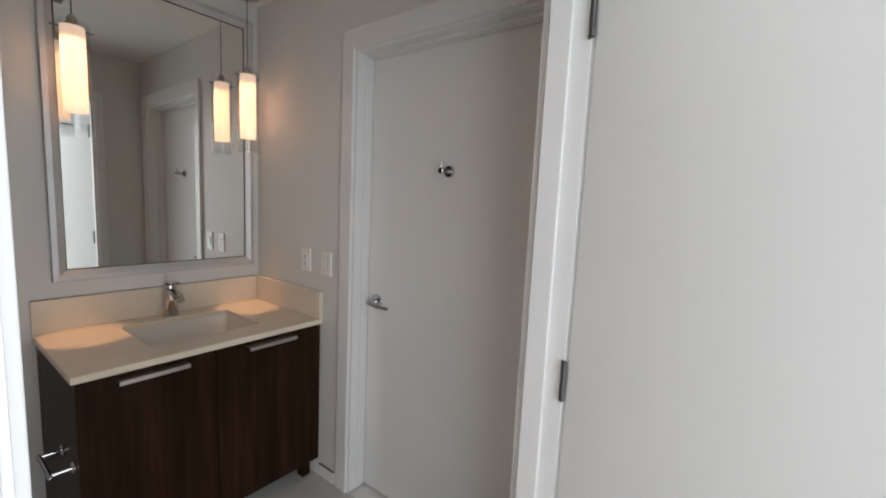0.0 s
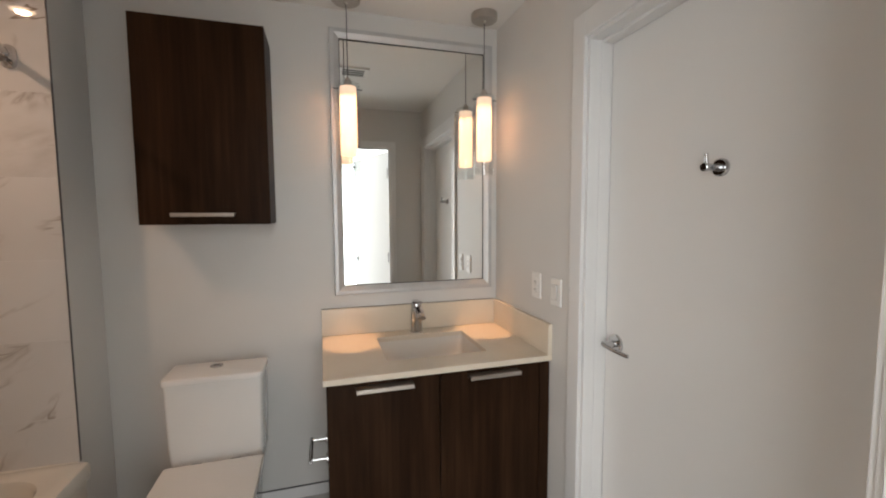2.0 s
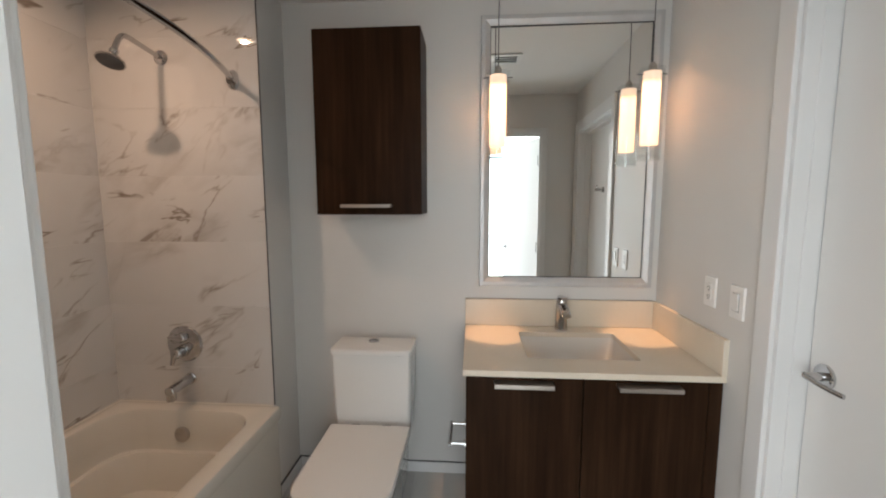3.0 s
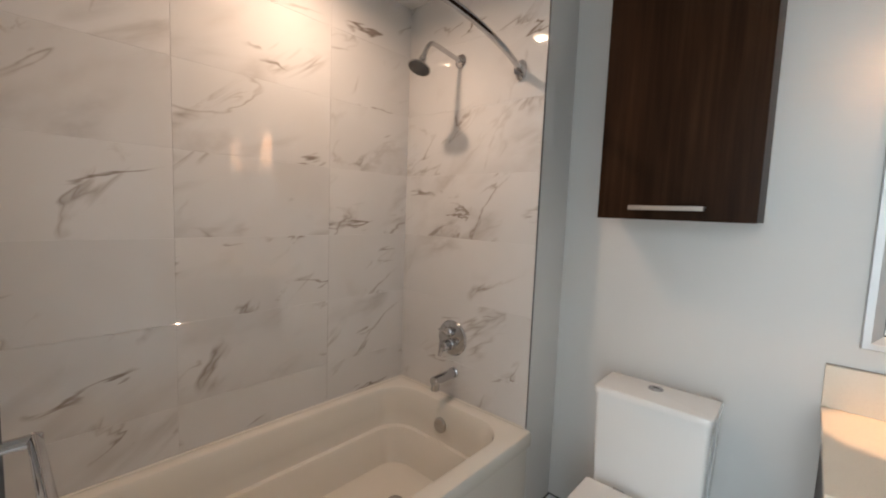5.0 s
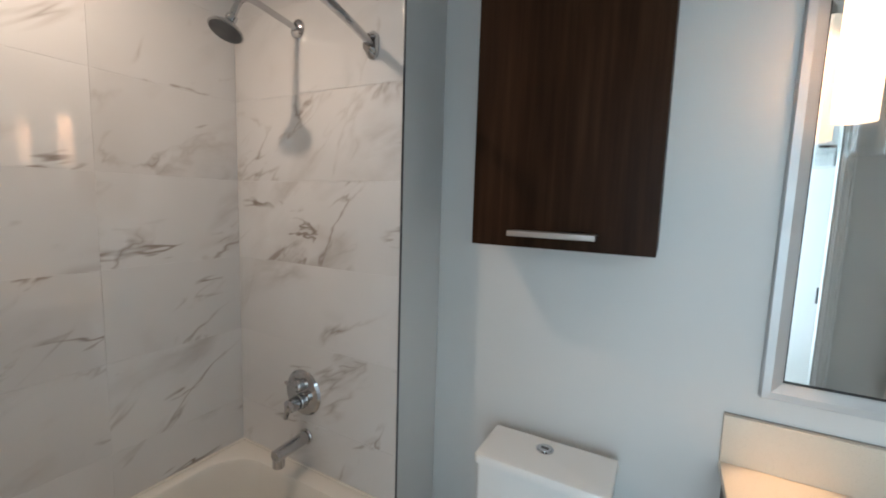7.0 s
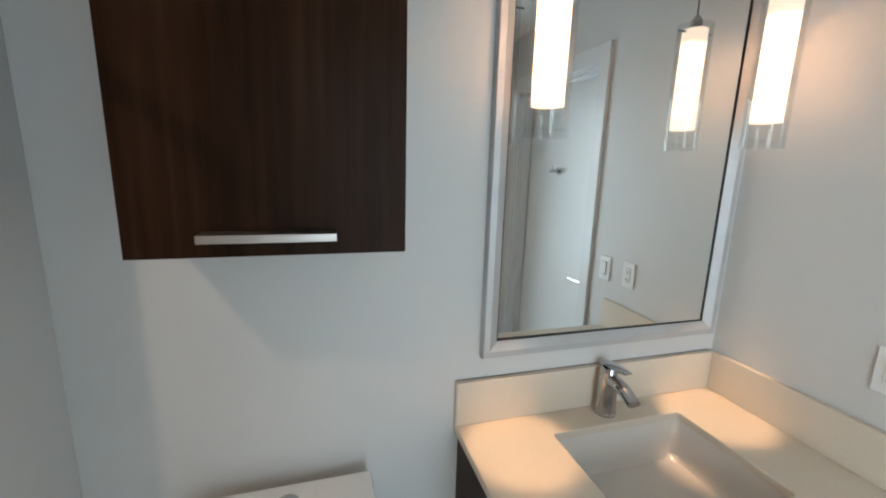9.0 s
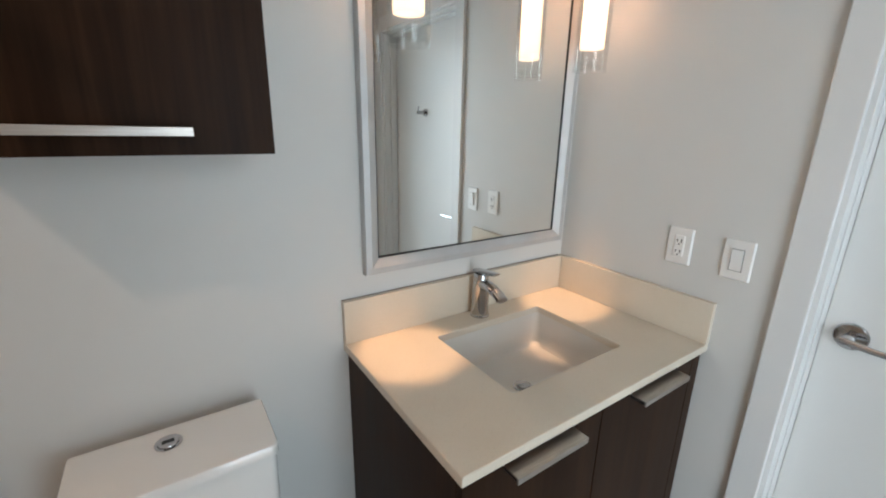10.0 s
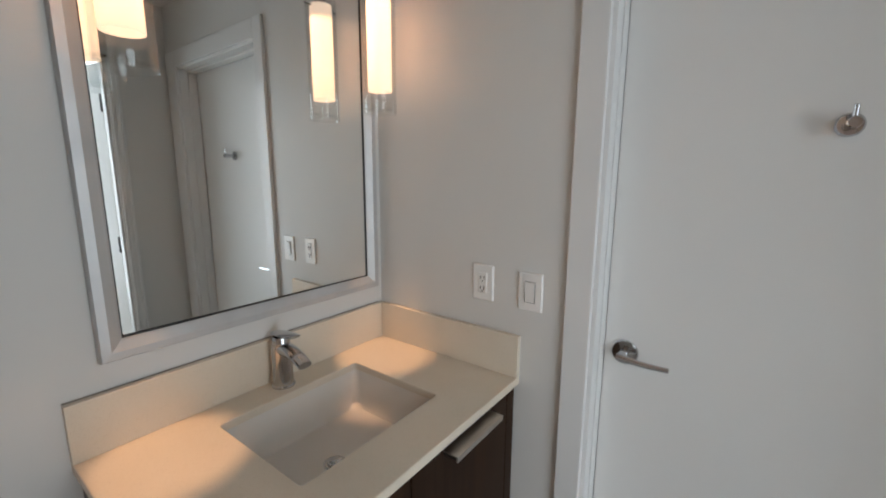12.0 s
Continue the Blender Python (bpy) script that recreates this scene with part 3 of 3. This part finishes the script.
# ---- pendants ----
def pendant(x, y, group):
    p = thing("pendant_lamp", (x, y, H), "lit pendant lamp, opal tube inside clear glass cylinder", "pendant lamp", group)
    part("canopy", lathe((x, y, H), (0, 0, -1), [(0, 0.065), (0.028, 0.065), (0.034, 0.059), (0.036, 0.012), (0.046, 0.006)]), NICKEL, p, "brushed nickel ceiling canopy", True)
    part("cord", rod((x, y, H - 0.03), (x, y, 2.068), 0.0022, 8), STEEL, p, "thin dark cord")
    cap = part("cap", lathe((x, y, 2.072), (0, 0, -1), [(0, 0.008), (0.012, 0.016), (0.030, 0.018), (0.036, 0.024), (0.05, 0.024)]), NICKEL, p, "", True)
    part("crossbar", rod((x - 0.066, y, 2.022), (x + 0.066, y, 2.022), 0.0025, 8, 0.001), STEEL, cap, "", True)
    part("glass_cylinder", lathe_open((x, y), [(2.045, 0.0525), (1.648, 0.0525)], 0.003), GLASS, p, "clear glass outer cylinder", True)
    part("opal_tube", lathe_open((x, y), [(2.030, 0.0375), (1.717, 0.0375)], 0.003), OPAL, p, "glowing opal glass tube", True)
    part("opal_top", rod((x, y, 2.0265), (x, y, 2.0298), 0.0343, 36), OPAL, p)
    part("socket", rod((x, y, 1.984), (x, y, 2.022), 0.0325, 24, 0.002), NICKEL, p, "", True)
    part("glass_pin", rod((x - 0.05, y, 1.668), (x + 0.05, y, 1.668), 0.003, 8, 0.001), GLASS, p, "", True)
    return p


def lathe_open(at, ends, thick):
    """A glass tube open at both ends, with a wall."""
    (z1, r), (z0, _) = ends
    seg = 36
    ring = lambda rr, z: [(at[0] + rr * math.cos(2 * math.pi * i / seg), at[1] + rr * math.sin(2 * math.pi * i / seg), z) for i in range(seg)]
    bm = loft([ring(r, z0), ring(r, z1), ring(r - thick, z1), ring(r - thick, z0)], False, False)
    bm.verts.ensure_lookup_table()
    for i in range(seg):
        j = (i + 1) % seg
        bm.faces.new((bm.verts[i], bm.verts[j], bm.verts[3 * seg + j], bm.verts[3 * seg + i]))
    return bm


first = pendant(*LEFT_PENDANT, "pendants before the mirror")
copy_thing(first, pose(*RIGHT_PENDANT, H))

# ---- wall cabinet ----
c = thing("wall_cabinet", (-1.397, -0.11, 1.408), "dark brown wood wall cabinet above the toilet", "cabinet")
part("body", box((-1.64, -0.210, 1.408), (-1.153, -0.001, 2.224), 0.001), WOOD, c)
dr = part("door", box((-1.64, -0.231, 1.406), (-1.153, -0.2125, 2.225), 0.0012), WOOD, c)
pull(dr, -1.517, -1.288, -0.231, 1.446)

# ---- paper holder on the vanity's side ----
t = thing("paper_holder", (VX0, -0.48, 0.5), "polished chrome toilet paper holder on the vanity side", "paper holder")
for y in (-0.545, -0.395):
    part("flange", lathe((VX0 - 0.0005, y, 0.5), (-1, 0, 0), [(0, 0.019), (0.005, 0.019), (0.008, 0.016), (0.009, 0.0)]), CHROME, t, "", True)
    part("post", rod((VX0 - 0.006, y, 0.5), (VX0 - 0.072, y, 0.5), 0.0075, 14, 0.002), CHROME, t, "", True)
part("bar", rod((VX0 - 0.065, -0.56, 0.5), (VX0 - 0.065, -0.38, 0.5), 0.0075, 14, 0.003), CHROME, t, "", True)


# ---- outlet and switch ----
def rounded_plate(y0, y1, z0, z1, depth, r):
    """A plate on the east wall with softened edges."""
    ring = lambda e, x: [(x, p[0], p[1]) for p in rounded(y0 + e, y1 - e, z0 + e, z1 - e, 0, r, 4)]
    return loft([ring(0, -0.0005), ring(0, -depth + 0.003), ring(0.003, -depth)])


o = thing("power_outlet", (0, -0.467, 1.117), "white double power outlet above the side splash", "outlet")
part("cover_plate", rounded_plate(-0.505, -0.430, 1.058, 1.176, 0.007, 0.004), PLASTIC, o)
part("insert", rounded_plate(-0.484, -0.451, 1.082, 1.152, 0.0095, 0.002), PLASTIC, o)
for z in (1.134, 1.100):
    for y, hh in ((-0.461, 0.0045), (-0.474, 0.0055)):
        part("slot", box((-0.0104, y - 0.0013, z - hh), (-0.0088, y + 0.0013, z + hh)), BLACK, o, "dark contact slot")
    part("ground_hole", rod((-0.0088, -0.4675, z - 0.011), (-0.0104, -0.4675, z - 0.011), 0.0026, 10), BLACK, o, "dark contact hole")
s = thing("light_switch", (0, -0.632, 1.113), "white rocker light switch beside the door casing", "switch")
part("cover_plate", rounded_plate(-0.671, -0.593, 1.054, 1.172, 0.007, 0.004), PLASTIC, s)
part("paddle_gap", boxes(((-0.0086, -0.6478, 1.0805), (-0.0079, -0.6162, 1.0815)), ((-0.0086, -0.6478, 1.1445), (-0.0079, -0.6162, 1.1455)), ((-0.0086, -0.6488, 1.0805), (-0.0079, -0.6476, 1.1455)), ((-0.0086, -0.6164, 1.0805), (-0.0079, -0.6152, 1.1455))), STEEL, s, "thin dark gap round the rocker")
part("frame", rounded_plate(-0.6495, -0.6145, 1.079, 1.147, 0.0082, 0.002), PLASTIC, s)
part("rocker", loft([[(-0.0086, y, z) for y, z in ((-0.6465, 1.082), (-0.6175, 1.082), (-0.6175, 1.144), (-0.6465, 1.144))], [(x, y, z) for x, y, z in ((-0.0095, -0.6465, 1.082), (-0.0095, -0.6175, 1.082), (-0.0135, -0.6175, 1.144), (-0.0135, -0.6465, 1.144))]]), PLASTIC, s)

# ---- robe hook on the closed door ----
hk = thing("robe_hook", (DX, -1.28, 1.562), "polished chrome robe hook on the white door", "hook")
part("rose", lathe((DX - 0.0004, -1.28, 1.562), (-1, 0, 0), [(0, 0.0245), (0.006, 0.0245), (0.010, 0.021), (0.011, 0.0)]), CHROME, hk, "", True)
part("post", lathe((DX - 0.008, -1.28, 1.562), (-1, 0, 0), [(0, 0.011), (0.040, 0.010), (0.044, 0.012), (0.054, 0.012), (0.056, 0.010)]), CHROME, hk, "", True)
part("peg", rod((DX - 0.052, -1.28, 1.566), (DX - 0.056, -1.28, 1.598), 0.005, 12, 0.002), CHROME, hk, "", True)

# ---- toilet ----
TX0, TX1 = -1.598, -1.206
TC = (TX0 + TX1) / 2
t = thing("toilet", (TC, -0.4, 0), "white porcelain toilet with square closed lid", "toilet")
rings = []
for z, e, f in ((0.365, 0.022, 0.020), (0.37, 0.016, 0.014), (0.45, 0.010, 0.010), (0.60, 0.006, 0.006), (0.738, 0.004, 0.003)):
    rings.append(rounded(TX0 + e, TX1 - e, -0.245 + f, -0.058, z, 0.03, 6, (0.008, 0.008, 0.018, 0.018)))
tank = part("tank", loft(rings), PORCELAIN, t, "", True)
rings = [rounded(TX0 + e, TX1 - e, -0.252 + e, -0.052 - e, z, 0.03, 6, (0.008, 0.008, 0.018, 0.018)) for z, e in ((0.740, 0.004), (0.742, 0.0), (0.762, 0.0), (0.7665, 0.003), (0.768, 0.010))]
lid = part("tank_lid", loft(rings), PORCELAIN, t, "", True)
part("flush_button", lathe((TC - 0.012, -0.118, 0.7682), (0, 0, 1), [(0, 0.027), (0.003, 0.027), (0.0045, 0.024), (0.0035, 0.021), (0.0055, 0.020), (0.006, 0.0)]), CHROME, lid, "round chrome flush button", True)
part("button_split", box((TC - 0.024, -0.124, 0.7735), (TC + 0.0, -0.112, 0.7746), 0.002), BLACK, lid)
BOWL = 0.40
rings = []
for z, e, back, front in ((0.0, 0.055, -0.06, -0.68), (0.03, 0.052, -0.05, -0.685), (0.20, 0.045, -0.04, -0.71), (0.30, 0.028, -0.035, -0.745), (0.365, 0.012, -0.032, -0.770), (0.372, 0.012, -0.032, -0.770)):
    rings.append(rounded(TX0 + e, TX1 - e, front, back, z, 0.06, 8, (0.02, 0.02, 0.15, 0.15)))
part("bowl", loft(rings), PORCELAIN, t, "", True)
seat_ring = lambda z, e: rounded(TX0 + 0.004 + e, TX1 - 0.004 - e, -0.785 + e, -0.272 - e, z, 0.06, 9, (0.010, 0.010, 0.085, 0.085))
part("seat", loft([seat_ring(0.3735, 0.006), seat_ring(0.376, 0.003), seat_ring(0.387, 0.003), seat_ring(0.389, 0.006)]), PLASTIC, t, "", True)
part("seat_lid", loft([seat_ring(0.391, 0.004), seat_ring(0.394, 0.0), seat_ring(0.404, 0.0), seat_ring(0.409, 0.004), seat_ring(0.411, 0.02)]), PLASTIC, t, "closed flat white seat lid", True)
for x in (TC - 0.075, TC + 0.075):
    part("seat_hinge", rod((x - 0.02, -0.256, 0.392), (x + 0.02, -0.256, 0.392), 0.009, 12, 0.002), CHROME, t, "", True)

# ---- bathtub ----
UX0, UX1, UY0, UY1, UZ = -2.669, -1.838, -1.788, -0.2635, 0.487
u = thing("bathtub", (-2.25, -1.03, 0), "white acrylic alcove bathtub with stepped basin", "bathtub")
rim = lambda z, e, r: rounded(UX0 + e, UX1 - e, UY0 + e, UY1 - e, z, r, 8)


def inner(z, e, r):
    return rounded(UX0 + 0.058 + e, UX1 - 0.080 - e, UY0 + 0.085 + e * 2.2, UY1 - 0.075 - e, z, r, 8)


rings = [rim(0.0, 0.012, 0.01), rim(0.42, 0.012, 0.01), rim(0.425, 0.002, 0.012), rim(0.44, 0.0, 0.012), rim(UZ - 0.014, 0.0, 0.012), rim(UZ - 0.003, 0.005, 0.014), rim(UZ, 0.014, 0.02),
         inner(UZ, -0.012, 0.15), inner(UZ - 0.004, -0.003, 0.145), inner(UZ - 0.018, 0.004, 0.14), inner(0.36, 0.009, 0.14), inner(0.298, 0.012, 0.14), inner(0.292, 0.015, 0.138), inner(0.290, 0.034, 0.13), inner(0.284, 0.038, 0.125), inner(0.18, 0.060, 0.11), inner(0.13, 0.080, 0.11), inner(0.115, 0.13, 0.10)]
part("shell", loft(rings, False, True), ACRYLIC, u, "", True)
part("wall_flange", boxes(((UX0, UY0, UZ - 0.002), (UX0 + 0.012, UY1, UZ + 0.004)), ((UX0 + 0.012, UY1 - 0.010, UZ - 0.002), (UX1 - 0.04, UY1, UZ + 0.004)), ((UX0 + 0.012, UY0, UZ - 0.002), (UX1 - 0.04, UY0 + 0.010, UZ + 0.004)), bevel=0.003), ACRYLIC, u)
part("overflow_plate", lathe((-2.288, -0.3495, 0.372), (0, -1, 0.08), [(-0.006, 0.036), (0.006, 0.036), (0.011, 0.031), (0.012, 0.0)]), NICKEL, u, "round nickel overflow plate", True)
part("drain", lathe((-2.30, -0.62, 0.1155), (0, 0, 1), [(0, 0.036), (0.004, 0.034), (0.003, 0.02), (0.008, 0.016), (0.009, 0.0)]), CHROME, u, "round chrome tub drain", True)

# ---- shower fittings on the tiled end wall ----
TY = -0.262
va = thing("shower_valve", (-2.305, TY, 0.785), "round chrome shower valve with knob and lever", "shower valve")
part("escutcheon", lathe((-2.305, TY - 0.0003, 0.785), (0, -1, 0), [(0, 0.089), (0.004, 0.089), (0.012, 0.082), (0.016, 0.06), (0.018, 0.0)], 40), CHROME, va, "", True)
part("temperature_knob", lathe((-2.305, TY - 0.014, 0.757), (0, -1, 0), [(0, 0.030), (0.016, 0.029), (0.020, 0.025), (0.060, 0.025), (0.064, 0.020)]), CHROME, va, "", True)
part("knob_ring", lathe((-2.305, TY - 0.032, 0.757), (0, -1, 0), [(0, 0.0265), (0.006, 0.0265)]), BLACK, va)
lv = part("diverter", lathe((-2.305, TY - 0.014, 0.822), (0, -1, 0), [(0, 0.023), (0.024, 0.022), (0.029, 0.017)]), CHROME, va, "", True)
part("diverter_lever", tube([(-2.300, TY - 0.034, 0.822), (-2.335, TY - 0.037, 0.823), (-2.362, TY - 0.040, 0.826)], 0.008, 12, [0.011, 0.009, 0.006]), CHROME, lv, "", True)
part("lever", tube([(-2.305, TY - 0.066, 0.757), (-2.318, TY - 0.070, 0.735), (-2.325, TY - 0.072, 0.705)], 0.008, 12, [0.015, 0.012, 0.009]), CHROME, va, "", True)
sp = thing("tub_spout", (-2.29, TY, 0.612), "chrome tub spout on the tiled wall", "spout")
part("flange", lathe((-2.29, TY - 0.0003, 0.612), (0, -1, 0), [(0, 0.030), (0.006, 0.030), (0.010, 0.026)]), CHROME, sp, "", True)
part("pipe", rod((-2.29, TY - 0.008, 0.612), (-2.29, TY - 0.150, 0.606), 0.0235, 24, 0.004), CHROME, sp, "", True)
part("nozzle", rod((-2.29, TY - 0.132, 0.600), (-2.29, TY - 0.134, 0.560), 0.021, 24, 0.003), CHROME, sp, "", True)
SHX, SHZ = -2.322, 2.108
sh = thing("wall_shower", (SHX, TY, SHZ), "chrome shower head on a bent wall arm", "shower")
part("flange", lathe((SHX, TY - 0.0003, SHZ), (0, -1, 0), [(0, 0.032), (0.005, 0.032), (0.012, 0.022), (0.014, 0.012)]), CHROME, sh, "", True)
part("arm", tube([(SHX, TY - 0.008, SHZ), (SHX, TY - 0.09, SHZ + 0.010)] + bezier((SHX, TY - 0.165, SHZ + 0.020), (SHX, TY - 0.215, SHZ + 0.026), (SHX, TY - 0.225, SHZ + 0.010), (SHX, TY - 0.252, SHZ - 0.056), 10), 0.0105), CHROME, sh, "", True)
axis = Vector((0, -0.42, -0.91)).normalized()
base = Vector((SHX, TY - 0.252, SHZ - 0.056))
part("ball_joint", lathe(base - axis * 0.008, axis, [(0, 0.010), (0.006, 0.016), (0.018, 0.016), (0.026, 0.012)]), CHROME, sh, "", True)
hd = part("head", lathe(base + axis * 0.016, axis, [(0, 0.012), (0.008, 0.020), (0.022, 0.040), (0.032, 0.050), (0.036, 0.051), (0.038, 0.048)], 32), CHROME, sh, "", True)
part("spray_face", lathe(base + axis * 0.0542, axis, [(0, 0.046), (0.0015, 0.045), (0.002, 0.0)], 32), STEEL, hd, "grey nozzle face", True)

ro = thing("shower_curtain_rod", (-1.93, -1.03, 2.005), "curved polished chrome shower curtain rod", "curtain rod")
arc = []
for k in range(33):
    q = k / 32
    arc.append((-1.99 + 0.145 * math.sin(math.pi * q) ** 0.9, TY - 0.016 - (1.79 - 0.262 - 0.032) * q, 2.005))
part("bar", tube(arc, 0.0125, 16), CHROME, ro, "", True)
for y, s in ((TY - 0.0003, -1), (-1.7897, 1)):
    part("flange", loft([[(-1.99 + p[0], y + s * dd, 2.005 + p[1]) for p in rounded(-0.024 * sc, 0.024 * sc, -0.042 * sc, 0.042 * sc, 0, 0.0235 * sc, 6)] for dd, sc in ((0, 1), (0.010, 1), (0.020, 0.82), (0.034, 0.62))]), CHROME, ro, "", True)

# ---- towel bar on the south wall ----
tb = thing("towel_bar", (-1.56, SOUTH, 1.075), "chrome towel bar on the white wall by the door", "towel bar")
for x in (-1.79, -1.33):
    part("flange", lathe((x, SOUTH + 0.0003, 1.075), (0, 1, 0), [(0, 0.024), (0.006, 0.024), (0.009, 0.020)]), CHROME, tb, "", True)
    part("post", rod((x, SOUTH + 0.006, 1.075), (x, SOUTH + 0.090, 1.075), 0.009, 14, 0.002), CHROME, tb, "", True)
part("bar", rod((-1.80, SOUTH + 0.081, 1.075), (-1.32, SOUTH + 0.081, 1.075), 0.0085, 16, 0.003), CHROME, tb, "", True)

# ---- ceiling fittings ----
dl = thing("recessed_downlight", (*DOWN, H), "lit recessed downlight with white trim above the tub", "downlight")
ring = lambda r, z: [(DOWN[0] + r * math.cos(2 * math.pi * i / 40), DOWN[1] + r * math.sin(2 * math.pi * i / 40), z) for i in range(40)]
part("trim_ring", loft([ring(0.075, H), ring(0.074, H - 0.005), ring(0.052, H - 0.006), ring(0.048, H - 0.001)], False, False), TRIM, dl, "", True)
part("lens", loft([ring(0.047, H - 0.0035), ring(0.047, H - 0.001)]), LENS, dl, "warm glowing lamp lens")
ve = thing("ceiling_vent", (-0.71, -0.87, H), "white square ceiling exhaust vent with dark slots", "vent")
vx0, vx1, vy0, vy1 = -0.815, -0.605, -0.965, -0.775
part("frame", boxes(((vx0, vy0, H - 0.012), (vx1, vy0 + 0.03, H - 0.0005)), ((vx0, vy1 - 0.03, H - 0.012), (vx1, vy1, H - 0.0005)), ((vx0, vy0 + 0.03, H - 0.012), (vx0 + 0.03, vy1 - 0.03, H - 0.0005)), ((vx1 - 0.03, vy0 + 0.03, H - 0.012), (vx1, vy1 - 0.03, H - 0.0005)), bevel=0.002), PLASTIC, ve)
part("backing", box((vx0 + 0.03, vy0 + 0.03, H - 0.003), (vx1 - 0.03, vy1 - 0.03, H - 0.0008)), BLACK, ve, "dark duct opening")
for k in range(2):
    y = vy0 + 0.078 + 0.042 * k
    part("slat", box((vx0 + 0.03, y - 0.003, H - 0.010), (vx1 - 0.03, y + 0.003, H - 0.006)), PLASTIC, ve)

# ---- tile trim, sealant ----
structure("tile_trim", box((TILE_X1, NORTH_JOG - 0.0095, UZ), (TILE_X1 + 0.002, NORTH_JOG, H)), STEEL, "thin dark metal edge trim of the tile", "trim")
structure("tile_trim_2", box((TILE_X1, -1.799, UZ), (TILE_X1 + 0.004, -1.789, H)), STEEL, "thin dark metal edge trim of the tile", "trim")

# ---- tiles: each piece its own object on shared meshes ----
TILE_MESH = {}
GAP = 0.0005


def tile(parent, name, mat, center, w, h, normal, depth=0.0085):
    """A tile of width w and height h whose back lies on its bed; normal is 'x', 'y', '-y' or 'z'."""
    key = (round(w, 3), round(h, 3), normal, mat.name)
    if key not in TILE_MESH:
        bm = bmesh.new()
        a, c = w / 2 - GAP, h / 2 - GAP
        e = 0.0005
        rows = [[(-a, -c, 0), (a, -c, 0), (a, c, 0), (-a, c, 0)], [(-a, -c, depth - e), (a, -c, depth - e), (a, c, depth - e), (-a, c, depth - e)], [(-a + e, -c + e, depth), (a - e, -c + e, depth), (a - e, c - e, depth), (-a + e, c - e, depth)]]
        turn = {"x": lambda p: (p[2], p[0], p[1]), "-y": lambda p: (p[0], -p[2], p[1]), "y": lambda p: (-p[0], p[2], p[1]), "z": lambda p: p}[normal]
        vs = [[bm.verts.new(turn(p)) for p in r] for r in rows]
        for r0, r1 in zip(vs, vs[1:]):
            for i in range(4):
                j = (i + 1) % 4
                bm.faces.new((r0[i], r0[j], r1[j], r1[i]))
        bm.faces.new(vs[-1])
        me = bpy.data.meshes.new(name)
        bmesh.ops.recalc_face_normals(bm, faces=bm.faces)
        bm.to_mesh(me)
        bm.free()
        me.materials.append(mat)
        TILE_MESH[key] = me
    ob = new(name, TILE_MESH[key])
    ob.parent = parent
    ob.location = center
    return ob


def spans(a, b, cuts):
    edges = [a] + [c for c in cuts if a + 0.01 < c < b - 0.01] + [b]
    return [((p + q) / 2, q - p) for p, q in zip(edges, edges[1:])]


ROWS_Z = spans(UZ - 0.02, H, [0.669 + 0.305 * k for k in range(7)])
for zc, zh in ROWS_Z:
    for yc, yw in spans(-1.7905, -0.2625, [-1.352, -0.738]):
        tile(WALL_WEST, "tile", MARBLE, (-2.679, yc, zc), yw, zh, "x")
    for xc, xw in spans(-2.67, TILE_X1, []):
        tile(WALL_TAPS, "tile", MARBLE, (xc, NORTH_JOG - 0.0012, zc), xw, zh, "-y")
        tile(WALL_FOOT, "tile", MARBLE, (xc, -1.7985, zc), xw, zh, "y")
for xc, xw in spans(-1.838, 0.0, [-1.22, -0.61]):
    for yc, yw in spans(-1.95, 0.0, [-1.525, -1.22, -0.915, -0.61, -0.305]):
        tile(FLOOR_BASE, "tile", FLOOR, (xc, yc, -0.009), xw, yw, "z", 0.009)
